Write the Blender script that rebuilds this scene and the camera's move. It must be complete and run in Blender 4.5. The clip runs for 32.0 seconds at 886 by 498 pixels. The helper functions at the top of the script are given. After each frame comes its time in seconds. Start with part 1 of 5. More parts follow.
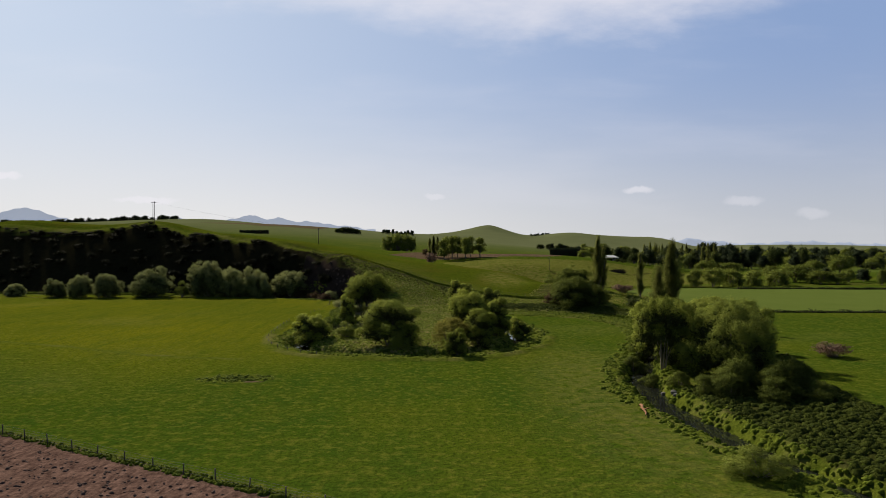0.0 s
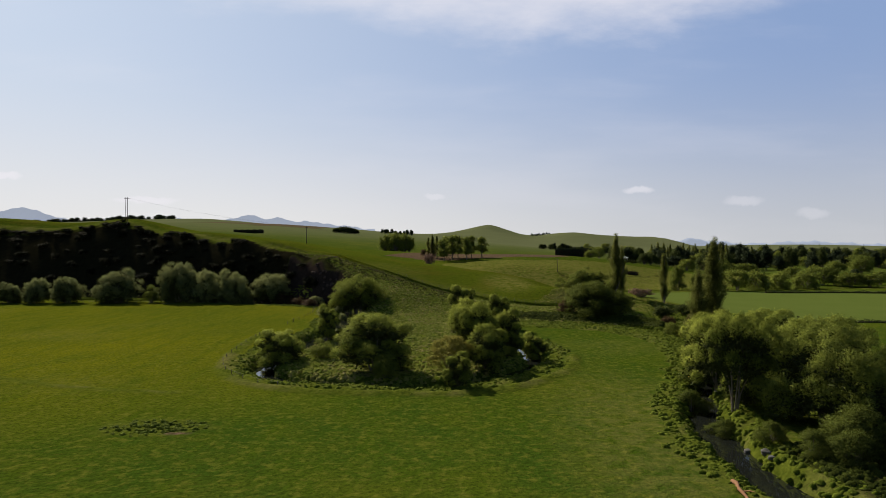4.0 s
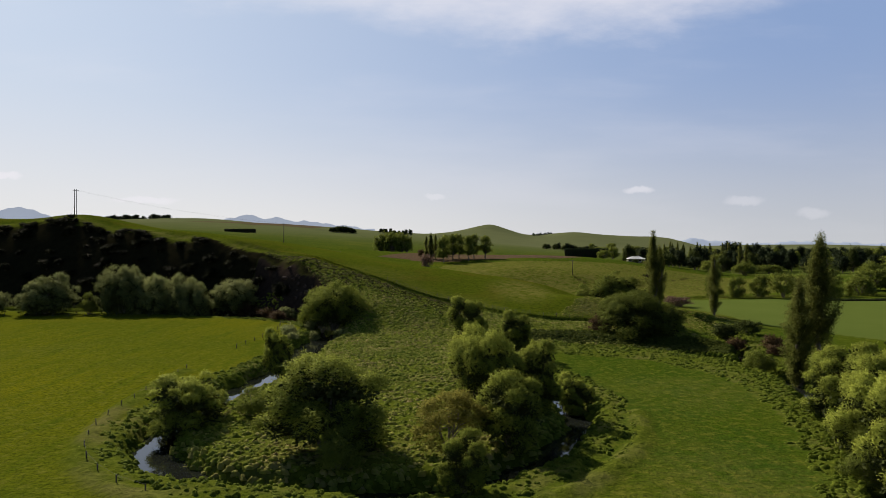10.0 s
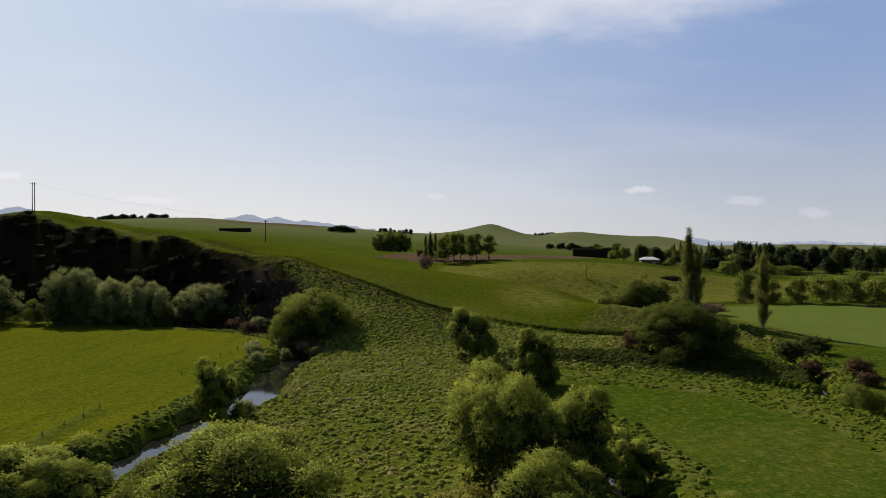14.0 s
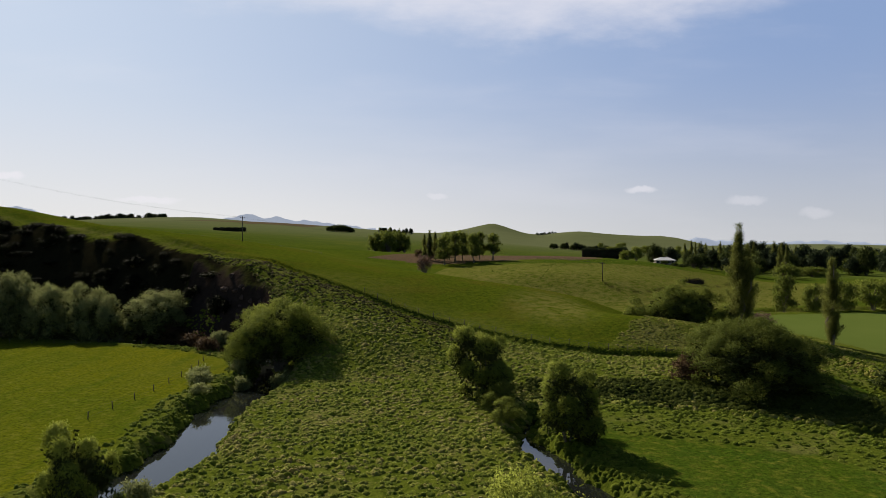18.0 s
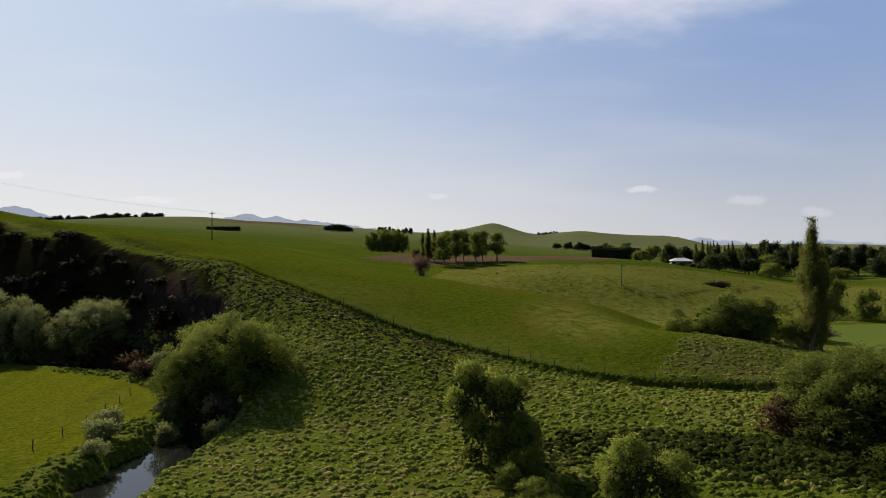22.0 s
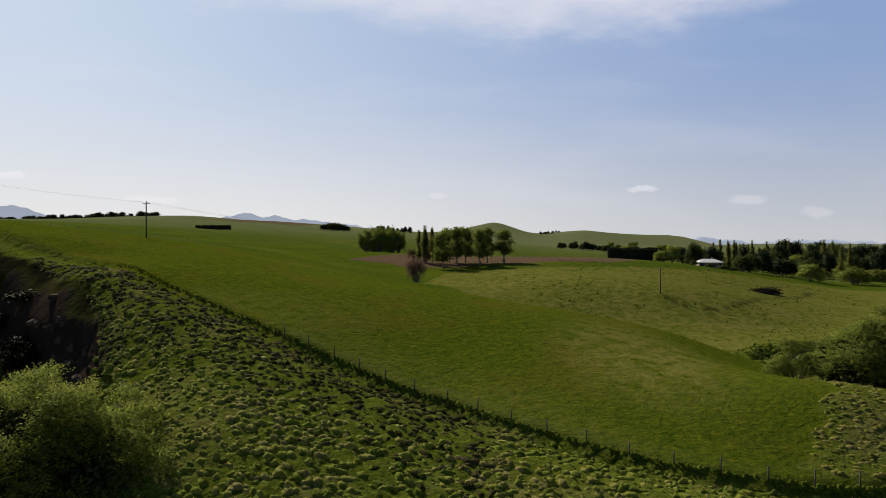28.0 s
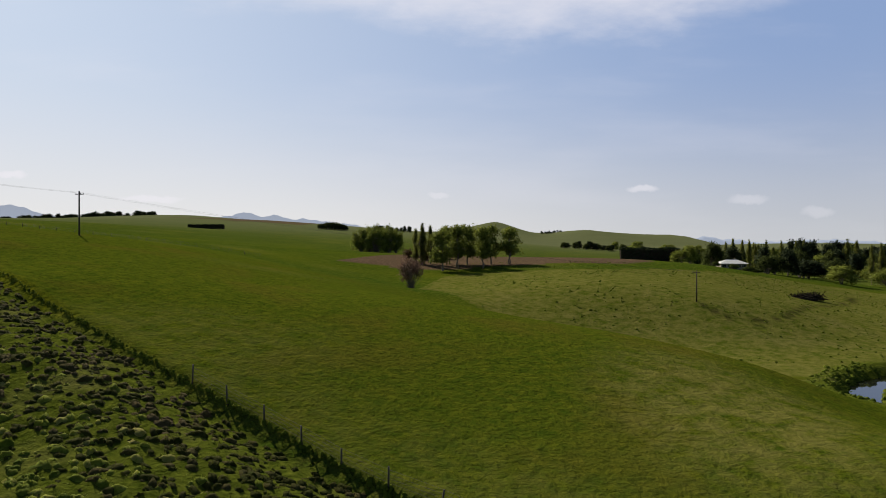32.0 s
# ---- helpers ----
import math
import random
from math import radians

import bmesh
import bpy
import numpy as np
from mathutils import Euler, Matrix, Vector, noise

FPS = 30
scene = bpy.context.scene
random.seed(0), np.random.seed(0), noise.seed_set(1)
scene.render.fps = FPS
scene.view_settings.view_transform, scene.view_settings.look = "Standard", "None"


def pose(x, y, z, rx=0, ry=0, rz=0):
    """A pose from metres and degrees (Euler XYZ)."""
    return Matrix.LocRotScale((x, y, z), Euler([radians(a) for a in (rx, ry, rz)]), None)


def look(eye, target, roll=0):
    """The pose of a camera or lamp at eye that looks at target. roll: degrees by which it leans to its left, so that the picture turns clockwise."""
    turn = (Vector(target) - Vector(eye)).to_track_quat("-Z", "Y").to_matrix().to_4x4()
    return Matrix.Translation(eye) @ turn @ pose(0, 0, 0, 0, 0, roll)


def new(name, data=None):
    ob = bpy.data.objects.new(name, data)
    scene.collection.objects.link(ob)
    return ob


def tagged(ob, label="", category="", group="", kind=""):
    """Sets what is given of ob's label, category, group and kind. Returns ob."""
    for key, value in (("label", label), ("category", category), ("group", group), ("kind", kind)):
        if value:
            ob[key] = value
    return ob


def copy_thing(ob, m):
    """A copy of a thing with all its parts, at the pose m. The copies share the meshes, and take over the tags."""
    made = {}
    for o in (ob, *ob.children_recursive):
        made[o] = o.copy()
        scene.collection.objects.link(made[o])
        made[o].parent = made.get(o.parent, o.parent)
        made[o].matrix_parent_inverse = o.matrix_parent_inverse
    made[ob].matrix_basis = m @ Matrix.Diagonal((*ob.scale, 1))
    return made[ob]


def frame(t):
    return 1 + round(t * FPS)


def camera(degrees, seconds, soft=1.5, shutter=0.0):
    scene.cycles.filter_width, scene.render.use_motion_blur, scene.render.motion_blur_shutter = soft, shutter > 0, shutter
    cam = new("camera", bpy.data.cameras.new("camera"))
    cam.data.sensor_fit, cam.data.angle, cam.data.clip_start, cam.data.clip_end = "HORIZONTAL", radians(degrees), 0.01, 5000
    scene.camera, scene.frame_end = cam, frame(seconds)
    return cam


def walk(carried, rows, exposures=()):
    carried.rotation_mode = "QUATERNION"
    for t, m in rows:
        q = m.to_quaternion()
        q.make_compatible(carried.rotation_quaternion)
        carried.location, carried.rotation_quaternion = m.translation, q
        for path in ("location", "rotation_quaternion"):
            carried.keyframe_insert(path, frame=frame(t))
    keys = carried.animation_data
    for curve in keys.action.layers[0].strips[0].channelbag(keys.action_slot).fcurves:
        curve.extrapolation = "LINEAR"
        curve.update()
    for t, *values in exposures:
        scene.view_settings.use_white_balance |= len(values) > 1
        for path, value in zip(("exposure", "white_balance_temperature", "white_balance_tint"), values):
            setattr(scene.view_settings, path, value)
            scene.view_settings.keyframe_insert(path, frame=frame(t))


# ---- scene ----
cam = camera(70.0, 32.0, soft=0.75)
EYE = 21.8
# seconds, x, y, z from the first eye, yaw, pitch, roll in degrees
ROWS = [
    (0.0, 0.00, 0.00, 0.00, 0.000, -0.256, 0.0),
    (0.5, 0.04, 3.54, -0.01, 0.000, -0.256, 0.0),
    (1.0, 0.08, 7.07, -0.01, 0.000, -0.256, 0.0),
    (1.5, 0.13, 10.59, -0.02, 0.000, -0.256, 0.0),
    (2.0, 0.17, 14.13, -0.03, 0.000, -0.256, 0.0),
    (2.5, 0.21, 17.65, -0.04, 0.000, -0.256, 0.0),
    (3.0, 0.25, 21.15, -0.04, 0.000, -0.256, 0.0),
    (3.5, 0.30, 24.68, -0.05, 0.000, -0.256, 0.0),
    (5.5, 0.46, 38.68, -0.08, 0.000, -0.256, 0.0),
    (6.0, 0.51, 42.29, -0.08, 0.000, -0.256, 0.0),
    (6.5, 0.55, 45.87, -0.09, 0.000, -0.256, 0.0),
    (7.0, 0.59, 49.42, -0.10, 0.000, -0.256, 0.0),
    (7.5, 0.64, 53.03, -0.11, 0.000, -0.256, 0.0),
    (8.0, 0.68, 56.53, -0.11, 0.000, -0.256, 0.0),
    (8.5, 0.72, 60.07, -0.12, 0.000, -0.256, 0.0),
    (9.0, 0.76, 63.57, -0.13, 0.000, -0.256, 0.0),
    (9.5, 0.80, 67.05, -0.13, 0.012, -0.258, 0.0),
    (10.0, 0.85, 70.53, -0.14, 0.023, -0.259, 0.0),
    (10.5, 0.89, 74.03, -0.15, 0.035, -0.261, 0.0),
    (11.0, 0.93, 77.48, -0.15, 0.046, -0.263, 0.0),
    (11.5, 0.97, 80.94, -0.16, 0.058, -0.265, 0.0),
    (12.0, 1.01, 84.40, -0.17, 0.069, -0.267, 0.0),
    (12.5, 1.05, 87.87, -0.18, 0.081, -0.268, 0.0),
    (13.0, 1.10, 91.33, -0.18, 0.092, -0.270, 0.0),
    (13.5, 1.14, 94.77, -0.19, 0.104, -0.272, 0.0),
    (14.0, 1.18, 98.22, -0.20, 0.115, -0.274, 0.0),
    (14.5, 1.22, 101.63, -0.20, 0.127, -0.276, 0.0),
    (16.5, 1.39, 115.57, -0.23, 0.173, -0.283, 0.0),
    (17.0, 1.43, 119.03, -0.24, 0.184, -0.285, 0.0),
    (17.5, 1.47, 122.44, -0.24, 0.196, -0.286, 0.0),
    (18.0, 1.51, 125.85, -0.25, 0.207, -0.288, 0.0),
    (18.5, 1.55, 129.29, -0.26, 0.219, -0.290, 0.0),
    (19.0, 1.59, 132.65, -0.27, 0.230, -0.292, 0.0),
    (19.5, 1.63, 136.07, -0.27, 0.234, -0.295, 0.0),
    (20.0, 1.67, 139.44, -0.28, 0.238, -0.298, 0.0),
    (20.5, 1.71, 142.83, -0.29, 0.242, -0.301, 0.0),
    (21.0, 1.75, 146.15, -0.29, 0.246, -0.303, 0.0),
    (21.5, 1.79, 149.52, -0.30, 0.250, -0.306, 0.0),
    (22.0, 1.83, 152.89, -0.31, 0.254, -0.309, 0.0),
    (22.5, 1.87, 156.24, -0.31, 0.258, -0.312, 0.0),
    (23.0, 1.91, 159.52, -0.32, 0.262, -0.315, 0.0),
    (23.5, 1.95, 162.82, -0.33, 0.266, -0.318, 0.0),
    (24.0, 1.99, 166.12, -0.33, 0.270, -0.321, 0.0),
    (24.5, 2.03, 169.45, -0.34, 0.274, -0.324, 0.0),
    (25.0, 2.07, 172.77, -0.35, 0.278, -0.327, 0.0),
    (25.5, 2.11, 176.08, -0.35, 0.281, -0.330, 0.0),
    (27.5, 2.27, 189.38, -0.38, 0.297, -0.342, 0.0),
    (28.0, 2.31, 192.68, -0.39, 0.301, -0.345, 0.0),
    (28.5, 2.35, 195.98, -0.39, 0.305, -0.348, 0.0),
    (29.0, 2.39, 199.29, -0.40, 0.309, -0.351, 0.0),
    (29.5, 2.43, 202.57, -0.41, 0.313, -0.354, 0.0),
    (30.0, 2.47, 205.85, -0.41, 0.317, -0.357, 0.0),
    (30.5, 2.51, 209.13, -0.42, 0.321, -0.360, 0.0),
    (31.0, 2.55, 212.39, -0.42, 0.325, -0.363, 0.0),
    (31.5, 2.59, 215.45, -0.43, 0.329, -0.365, 0.0),
    (32.0, 2.62, 218.69, -0.44, 0.333, -0.368, 0.0),
]
walk(cam, [(t, pose(x, y, EYE + z, 90 + pitch, roll, yaw)) for t, x, y, z, yaw, pitch, roll in ROWS])

# ---------------------------------------------------------------- light and sky
SUN_AZ, SUN_EL = radians(-36), radians(36)      # west of straight ahead, height over the horizon
scene.view_settings.exposure = 0.5
world = bpy.data.worlds.new("sky")
scene.world = world
world.use_nodes = True
wn, wl = world.node_tree.nodes, world.node_tree.links
wn.clear()


def wnode(kind, **vals):
    n = wn.new(kind)
    for k, v in vals.items():
        n.inputs[k].default_value = v
    return n


def wmath(op, a, b=None, c=None):
    n = wn.new("ShaderNodeMath")
    n.operation = op
    for i, v in enumerate((a, b, c)):
        if v is None:
            continue
        if isinstance(v, (int, float)):
            n.inputs[i].default_value = v
        else:
            wl.new(v, n.inputs[i])
    return n.outputs[0]


def wrange(v, a, b, c=0.0, d=1.0):
    n = wn.new("ShaderNodeMapRange")
    n.interpolation_type = "SMOOTHSTEP"
    wl.new(v, n.inputs[0])
    for i, x in enumerate((a, b, c, d)):
        n.inputs[i + 1].default_value = x
    return n.outputs[0]


def wmix(f, a, b):
    n = wn.new("ShaderNodeMix")
    n.data_type = "RGBA"
    for sock, v in ((n.inputs[0], f), (n.inputs[6], a), (n.inputs[7], b)):
        if isinstance(v, (int, float)):
            sock.default_value = v
        elif isinstance(v, tuple):
            sock.default_value = (*v, 1)
        else:
            wl.new(v, sock)
    return n.outputs[2]


sky = wn.new("ShaderNodeTexSky")
sky.sky_type = "NISHITA"
sky.sun_disc = False
sky.sun_elevation, sky.sun_rotation = SUN_EL, SUN_AZ
sky.air_density, sky.dust_density, sky.ozone_density = 1.0, 0.15, 2.0
tc = wn.new("ShaderNodeTexCoord")
sep = wn.new("ShaderNodeSeparateXYZ")
wl.new(tc.outputs["Generated"], sep.inputs[0])
dx, dy, dz = sep.outputs
ahead = wmath("MAXIMUM", dy, 0.05)
px, pz = wmath("DIVIDE", dx, ahead), wmath("DIVIDE", dz, ahead)     # tangent plane ahead


def wnoise(sx, sy, scale, detail, rough, off=0.0):
    comb = wn.new("ShaderNodeCombineXYZ")
    wl.new(wmath("MULTIPLY", px, sx), comb.inputs[0])
    wl.new(wmath("MULTIPLY", pz, sy), comb.inputs[1])
    comb.inputs[2].default_value = off
    n = wnode("ShaderNodeTexNoise", Scale=scale, Detail=detail, Roughness=rough)
    wl.new(comb.outputs[0], n.inputs["Vector"])
    return n.outputs[0]


# thin high cloud: a broad veil overhead, faint streaks, small lenses near the horizon
veil_band = wmath("ADD", wmath("MULTIPLY", wmath("ABSOLUTE", wmath("SUBTRACT", px, 0.14)), 0.17), 0.318)
veil = wrange(wmath("SUBTRACT", wmath("ADD", pz, wmath("MULTIPLY", wmath("SUBTRACT", wnoise(1, 2.5, 4, 6, 0.6), 0.5), 0.16)), veil_band), -0.03, 0.06)
veil = wmath("MULTIPLY", veil, wrange(wnoise(1, 3, 3, 5, 0.62, 3.0), 0.22, 0.62, 0.45, 1.0))
streak = wmath("MULTIPLY", wrange(wnoise(1, 5, 2.2, 5, 0.55, 7.0), 0.48, 0.78), 0.12)
cloud = wmath("MAXIMUM", wmath("MULTIPLY", veil, 0.68), streak)


def lens_cloud(cx, cz, w, h, strength):
    a = wmath("DIVIDE", wmath("SUBTRACT", px, cx), w)
    b = wmath("DIVIDE", wmath("SUBTRACT", wmath("ADD", pz, wmath("MULTIPLY", wmath("SUBTRACT", wnoise(1, 1, 40, 4, 0.6, cx), 0.5), 0.018)), cz), h)
    r = wmath("ADD", wmath("MULTIPLY", a, a), wmath("MULTIPLY", b, b))
    return wmath("MULTIPLY", wrange(r, 1.0, 0.1), strength)


for cx, cz, w, h, s in ((0.309, 0.088, 0.03, 0.007, 0.5), (0.475, 0.072, 0.038, 0.009, 0.28), (0.585, 0.053, 0.032, 0.01, 0.24),
                        (-0.47, 0.073, 0.065, 0.006, 0.6), (-0.69, 0.112, 0.03, 0.007, 0.7), (-0.013, 0.078, 0.02, 0.007, 0.35)):
    cloud = wmath("MAXIMUM", cloud, lens_cloud(cx, cz, w, h, s))
cloud = wmath("MULTIPLY", cloud, wrange(dy, 0.3, 0.7))
clear = wn.new("ShaderNodeVectorMath")
clear.operation = "MINIMUM"
wl.new(sky.outputs[0], clear.inputs[0])
clear.inputs[1].default_value = (6.0, 6.8, 8.6)
front = wrange(dy, 0.25, 0.75)
dim = wn.new("ShaderNodeVectorMath")
dim.operation = "SCALE"
wl.new(clear.outputs[0], dim.inputs[0])
dim.inputs["Scale"].default_value = 0.6
blue = wmix(wrange(wmath("ADD", px, wmath("MULTIPLY", pz, 0.25)), -0.75, 0.75), (6.1, 7.0, 8.45), (2.65, 3.75, 6.2))
open_sky = wmix(wmath("MULTIPLY", front, 0.95), dim.outputs[0], blue)
haze = wmath("MULTIPLY", wmath("POWER", wrange(dz, 0.34, -0.03), 1.6), wrange(dy, -0.2, 0.75, 0.2, 1.0))
base = wmix(haze, open_sky, wmix(wrange(px, -0.4, 0.65), (8.2, 8.0, 7.75), (5.5, 5.62, 5.85)))
final = wmix(cloud, base, (8.5, 8.3, 8.8))
bg = wnode("ShaderNodeBackground", Strength=0.071)
wl.new(final, bg.inputs[0])
wout = wn.new("ShaderNodeOutputWorld")
wl.new(bg.outputs[0], wout.inputs[0])

sun = new("sun", bpy.data.lights.new("sun", "SUN"))
sun.data.energy, sun.data.angle, sun.data.color = 4.1, radians(0.6), (1.0, 0.885, 0.71)
toward_sun = Vector((math.sin(SUN_AZ) * math.cos(SUN_EL), math.cos(SUN_AZ) * math.cos(SUN_EL), math.sin(SUN_EL)))
sun.matrix_world = look(toward_sun * 200, (0, 0, 0))

# ---------------------------------------------------------------- materials


class Mat:
    """A node material with a few short forms."""

    def __init__(self, name):
        self.m = bpy.data.materials.new(name)
        self.m.use_nodes = True
        self.n, self.l = self.m.node_tree.nodes, self.m.node_tree.links
        self.b = self.n["Principled BSDF"]
        self.out = self.n["Material Output"]
        self.pos = self.n.new("ShaderNodeNewGeometry").outputs["Position"]

    def put(self, sock, v):
        if isinstance(v, (int, float)):
            sock.default_value = v
        elif isinstance(v, tuple):
            sock.default_value = (*v, 1) if len(sock.default_value) == 4 else v
        else:
            self.l.new(v, sock)

    def noise(self, scale, detail=4, rough=0.55, vec=None, stretch=None):
        n = self.n.new("ShaderNodeTexNoise")
        for k, v in (("Scale", scale), ("Detail", detail), ("Roughness", rough)):
            n.inputs[k].default_value = v
        vec = vec or self.pos
        if stretch:
            mp = self.n.new("ShaderNodeMapping")
            mp.inputs["Scale"].default_value = stretch[:3]
            if len(stretch) > 3:
                mp.inputs["Rotation"].default_value = (0, 0, stretch[3])
            self.l.new(vec, mp.inputs[0])
            vec = mp.outputs[0]
        self.l.new(vec, n.inputs["Vector"])
        return n.outputs[0]

    def math(self, op, a, b=0.0):
        n = self.n.new("ShaderNodeMath")
        n.operation = op
        self.put(n.inputs[0], a), self.put(n.inputs[1], b)
        return n.outputs[0]

    def ramp(self, v, a, b, c=0.0, d=1.0):
        n = self.n.new("ShaderNodeMapRange")
        self.put(n.inputs[0], v)
        for i, x in enumerate((a, b, c, d)):
            n.inputs[i + 1].default_value = x
        return n.outputs[0]

    def mix(self, f, a, b):
        n = self.n.new("ShaderNodeMix")
        n.data_type = "RGBA"
        self.put(n.inputs[0], f), self.put(n.inputs[6], a), self.put(n.inputs[7], b)
        return n.outputs[2]

    def attr(self, name):
        n = self.n.new("ShaderNodeAttribute")
        n.attribute_name = name
        return n.outputs["Fac"]

    def island(self):
        return self.n.new("ShaderNodeNewGeometry").outputs["Random Per Island"]

    def objrand(self):
        return self.n.new("ShaderNodeObjectInfo").outputs["Random"]

    def bump(self, h, strength, dist=0.1):
        n = self.n.new("ShaderNodeBump")
        n.inputs["Strength"].default_value, n.inputs["Distance"].default_value = strength, dist
        self.put(n.inputs["Height"], h)
        self.l.new(n.outputs[0], self.b.inputs["Normal"])
        return n.outputs[0]

    def done(self, color, rough=0.8, spec=0.3, metal=0.0):
        self.put(self.b.inputs["Base Color"], color)
        self.put(self.b.inputs["Roughness"], rough)
        self.put(self.b.inputs["Specular IOR Level"], spec)
        self.put(self.b.inputs["Metallic"], metal)
        return self.m


def leaf_material(name, dark, light, through_light=0.35, island=True):
    """Leaves: diffuse with light coming through, varied leaf by leaf and tree by tree."""
    k = Mat(name)
    v = k.math("ADD", k.math("MULTIPLY", k.island(), 0.4), k.math("ADD", k.math("MULTIPLY", k.noise(0.3, 2), 0.35), k.math("MULTIPLY", k.ramp(k.noise(1.1, 3, 0.6), 0.3, 0.7), 0.32)))
    v = k.math("ADD", v, k.math("MULTIPLY", k.math("SUBTRACT", k.objrand(), 0.5), 0.35))
    col = k.mix(k.ramp(v, 0.15, 0.95), dark, light)
    k.done(col, 0.75, 0.04)
    tr = k.n.new("ShaderNodeBsdfTranslucent")
    warm = k.mix(0.4, col, tuple(min(1, c * 1.5) for c in light))
    k.l.new(warm, tr.inputs[0])
    add = k.n.new("ShaderNodeMixShader")
    add.inputs[0].default_value = through_light
    k.l.new(k.b.outputs[0], add.inputs[1]), k.l.new(tr.outputs[0], add.inputs[2])
    k.l.new(add.outputs[0], k.out.inputs[0])
    return k.m


LEAF_WILLOW = leaf_material("willow_leaves", (0.08, 0.11, 0.017), (0.39, 0.44, 0.075), 0.28)
LEAF_SILVER = leaf_material("silver_willow_leaves", (0.09, 0.11, 0.04), (0.36, 0.39, 0.15), 0.28)
LEAF_OLIVE = leaf_material("young_willow_leaves", (0.13, 0.13, 0.02), (0.32, 0.29, 0.07), 0.45)
LEAF_POPLAR = leaf_material("poplar_leaves", (0.085, 0.1, 0.022), (0.23, 0.25, 0.062), 0.42)
LEAF_COPSE = leaf_material("copse_leaves", (0.05, 0.066, 0.014), (0.18, 0.19, 0.04), 0.42)
LEAF_BUSH = leaf_material("bank_shrub_leaves", (0.06, 0.085, 0.016), (0.24, 0.28, 0.05), 0.28)
LEAF_DARK = leaf_material("dark_leaves", (0.028, 0.042, 0.012), (0.08, 0.1, 0.026), 0.3)
LEAF_PINE = leaf_material("pine_needles", (0.015, 0.026, 0.014), (0.045, 0.06, 0.026), 0.15)
LEAF_RED = leaf_material("reddish_twigs", (0.045, 0.03, 0.018), (0.12, 0.078, 0.04), 0.2)
LEAF_TWIG = leaf_material("bare_twigs", (0.1, 0.065, 0.05), (0.25, 0.16, 0.12), 0.2)
# darker copy of the shrub leaves, with crown self-shade in the colour
LEAF_SHADE = leaf_material("shaded_shrub_leaves", (0.04, 0.058, 0.012), (0.15, 0.18, 0.034), 0.26)
# dark gorse, near black because the bluff's shade is in its colour too
LEAF_GORSE_SHADE = leaf_material("shaded_bank_scrub", (0.006, 0.008, 0.004), (0.022, 0.024, 0.01), 0.04)

k = Mat("bark")
BARK = k.done(k.mix(k.noise(3, 5, 0.6, None, (4, 4, 0.6)), (0.07, 0.056, 0.042), (0.28, 0.24, 0.19)), 0.9, 0.1)
k.bump(k.noise(9, 4, 0.6, None, (4, 4, 0.7)), 0.6, 0.05)
# boughs and filler inside crowns, dark to stand in for the inner shade
k = Mat("inner_crown_shade")
CROWN_SHADE = k.done(k.mix(k.noise(2, 3), (0.03, 0.038, 0.012), (0.075, 0.086, 0.028)), 0.95, 0.03)
k = Mat("weathered_timber")
TIMBER = k.done(k.mix(k.noise(2.5, 5, 0.6, None, (6, 6, 0.5)), (0.035, 0.03, 0.026), (0.13, 0.115, 0.1)), 0.85, 0.15)

# ground: paddock grass, rough pasture, tilled soil, pale crop, bare rock, by where they lie
k = Mat("farmland")
fine, mid, big = k.noise(2.2, 5, 0.65), k.noise(0.16, 4, 0.6), k.noise(0.022, 3, 0.5)
mow = k.noise(0.35, 3, 0.5, None, (1.0, 0.18, 1, -0.35))
warmth = k.math("ADD", k.math("MULTIPLY", k.attr("warm"), 0.68), k.ramp(big, 0.38, 0.66, -0.15, 0.35))
g = k.mix(warmth, (0.036, 0.067, 0.007), (0.118, 0.122, 0.006))
g = k.mix(k.math("MULTIPLY", k.ramp(mid, 0.4, 0.75), 0.5), g, (0.086, 0.098, 0.009))
g = k.mix(k.math("MULTIPLY", k.ramp(mow, 0.48, 0.72), 0.6), g, (0.046, 0.076, 0.005))
g = k.mix(k.math("MULTIPLY", k.ramp(fine, 0.44, 0.62), 0.66), g, (0.022, 0.036, 0.004))
g = k.mix(k.math("MULTIPLY", k.ramp(k.noise(0.75, 5, 0.7), 0.5, 0.66), 0.6), g, (0.125, 0.13, 0.018))
hillside = k.mix(k.ramp(k.noise(0.9, 5, 0.7), 0.35, 0.68), (0.036, 0.06, 0.005), (0.084, 0.098, 0.008))
hillside = k.mix(k.math("MULTIPLY", k.ramp(k.noise(0.07, 4, 0.6), 0.5, 0.7), 0.5), hillside, (0.092, 0.072, 0.012))
hillside = k.mix(k.math("MULTIPLY", k.ramp(k.noise(2.6, 4, 0.7), 0.52, 0.66), 0.6), hillside, (0.014, 0.02, 0.003))
g = k.mix(k.math("MULTIPLY", k.attr("hill"), 0.95), g, hillside)
dry = k.mix(k.math("MULTIPLY", k.attr("dry"), k.ramp(k.noise(0.5, 4, 0.65), 0.35, 0.6)), g, (0.16, 0.145, 0.04))
tus = k.noise(1.3, 4, 0.6)
r = k.mix(k.ramp(tus, 0.3, 0.7), (0.04, 0.057, 0.006), (0.098, 0.117, 0.015))
r = k.mix(k.math("MULTIPLY", k.ramp(k.noise(0.09, 4, 0.6), 0.5, 0.75), 0.6), r, (0.17, 0.145, 0.06))
col = k.mix(k.attr("rough"), dry, r)
pale = k.mix(k.noise(0.05, 3), (0.076, 0.108, 0.021), (0.097, 0.126, 0.029))
col = k.mix(k.attr("pale"), col, pale)
clod = k.noise(1.6, 5, 0.7, None, (1.0, 0.35, 1, 0.5))
s = k.mix(k.ramp(clod, 0.35, 0.7), (0.05, 0.03, 0.024), (0.17, 0.105, 0.082))
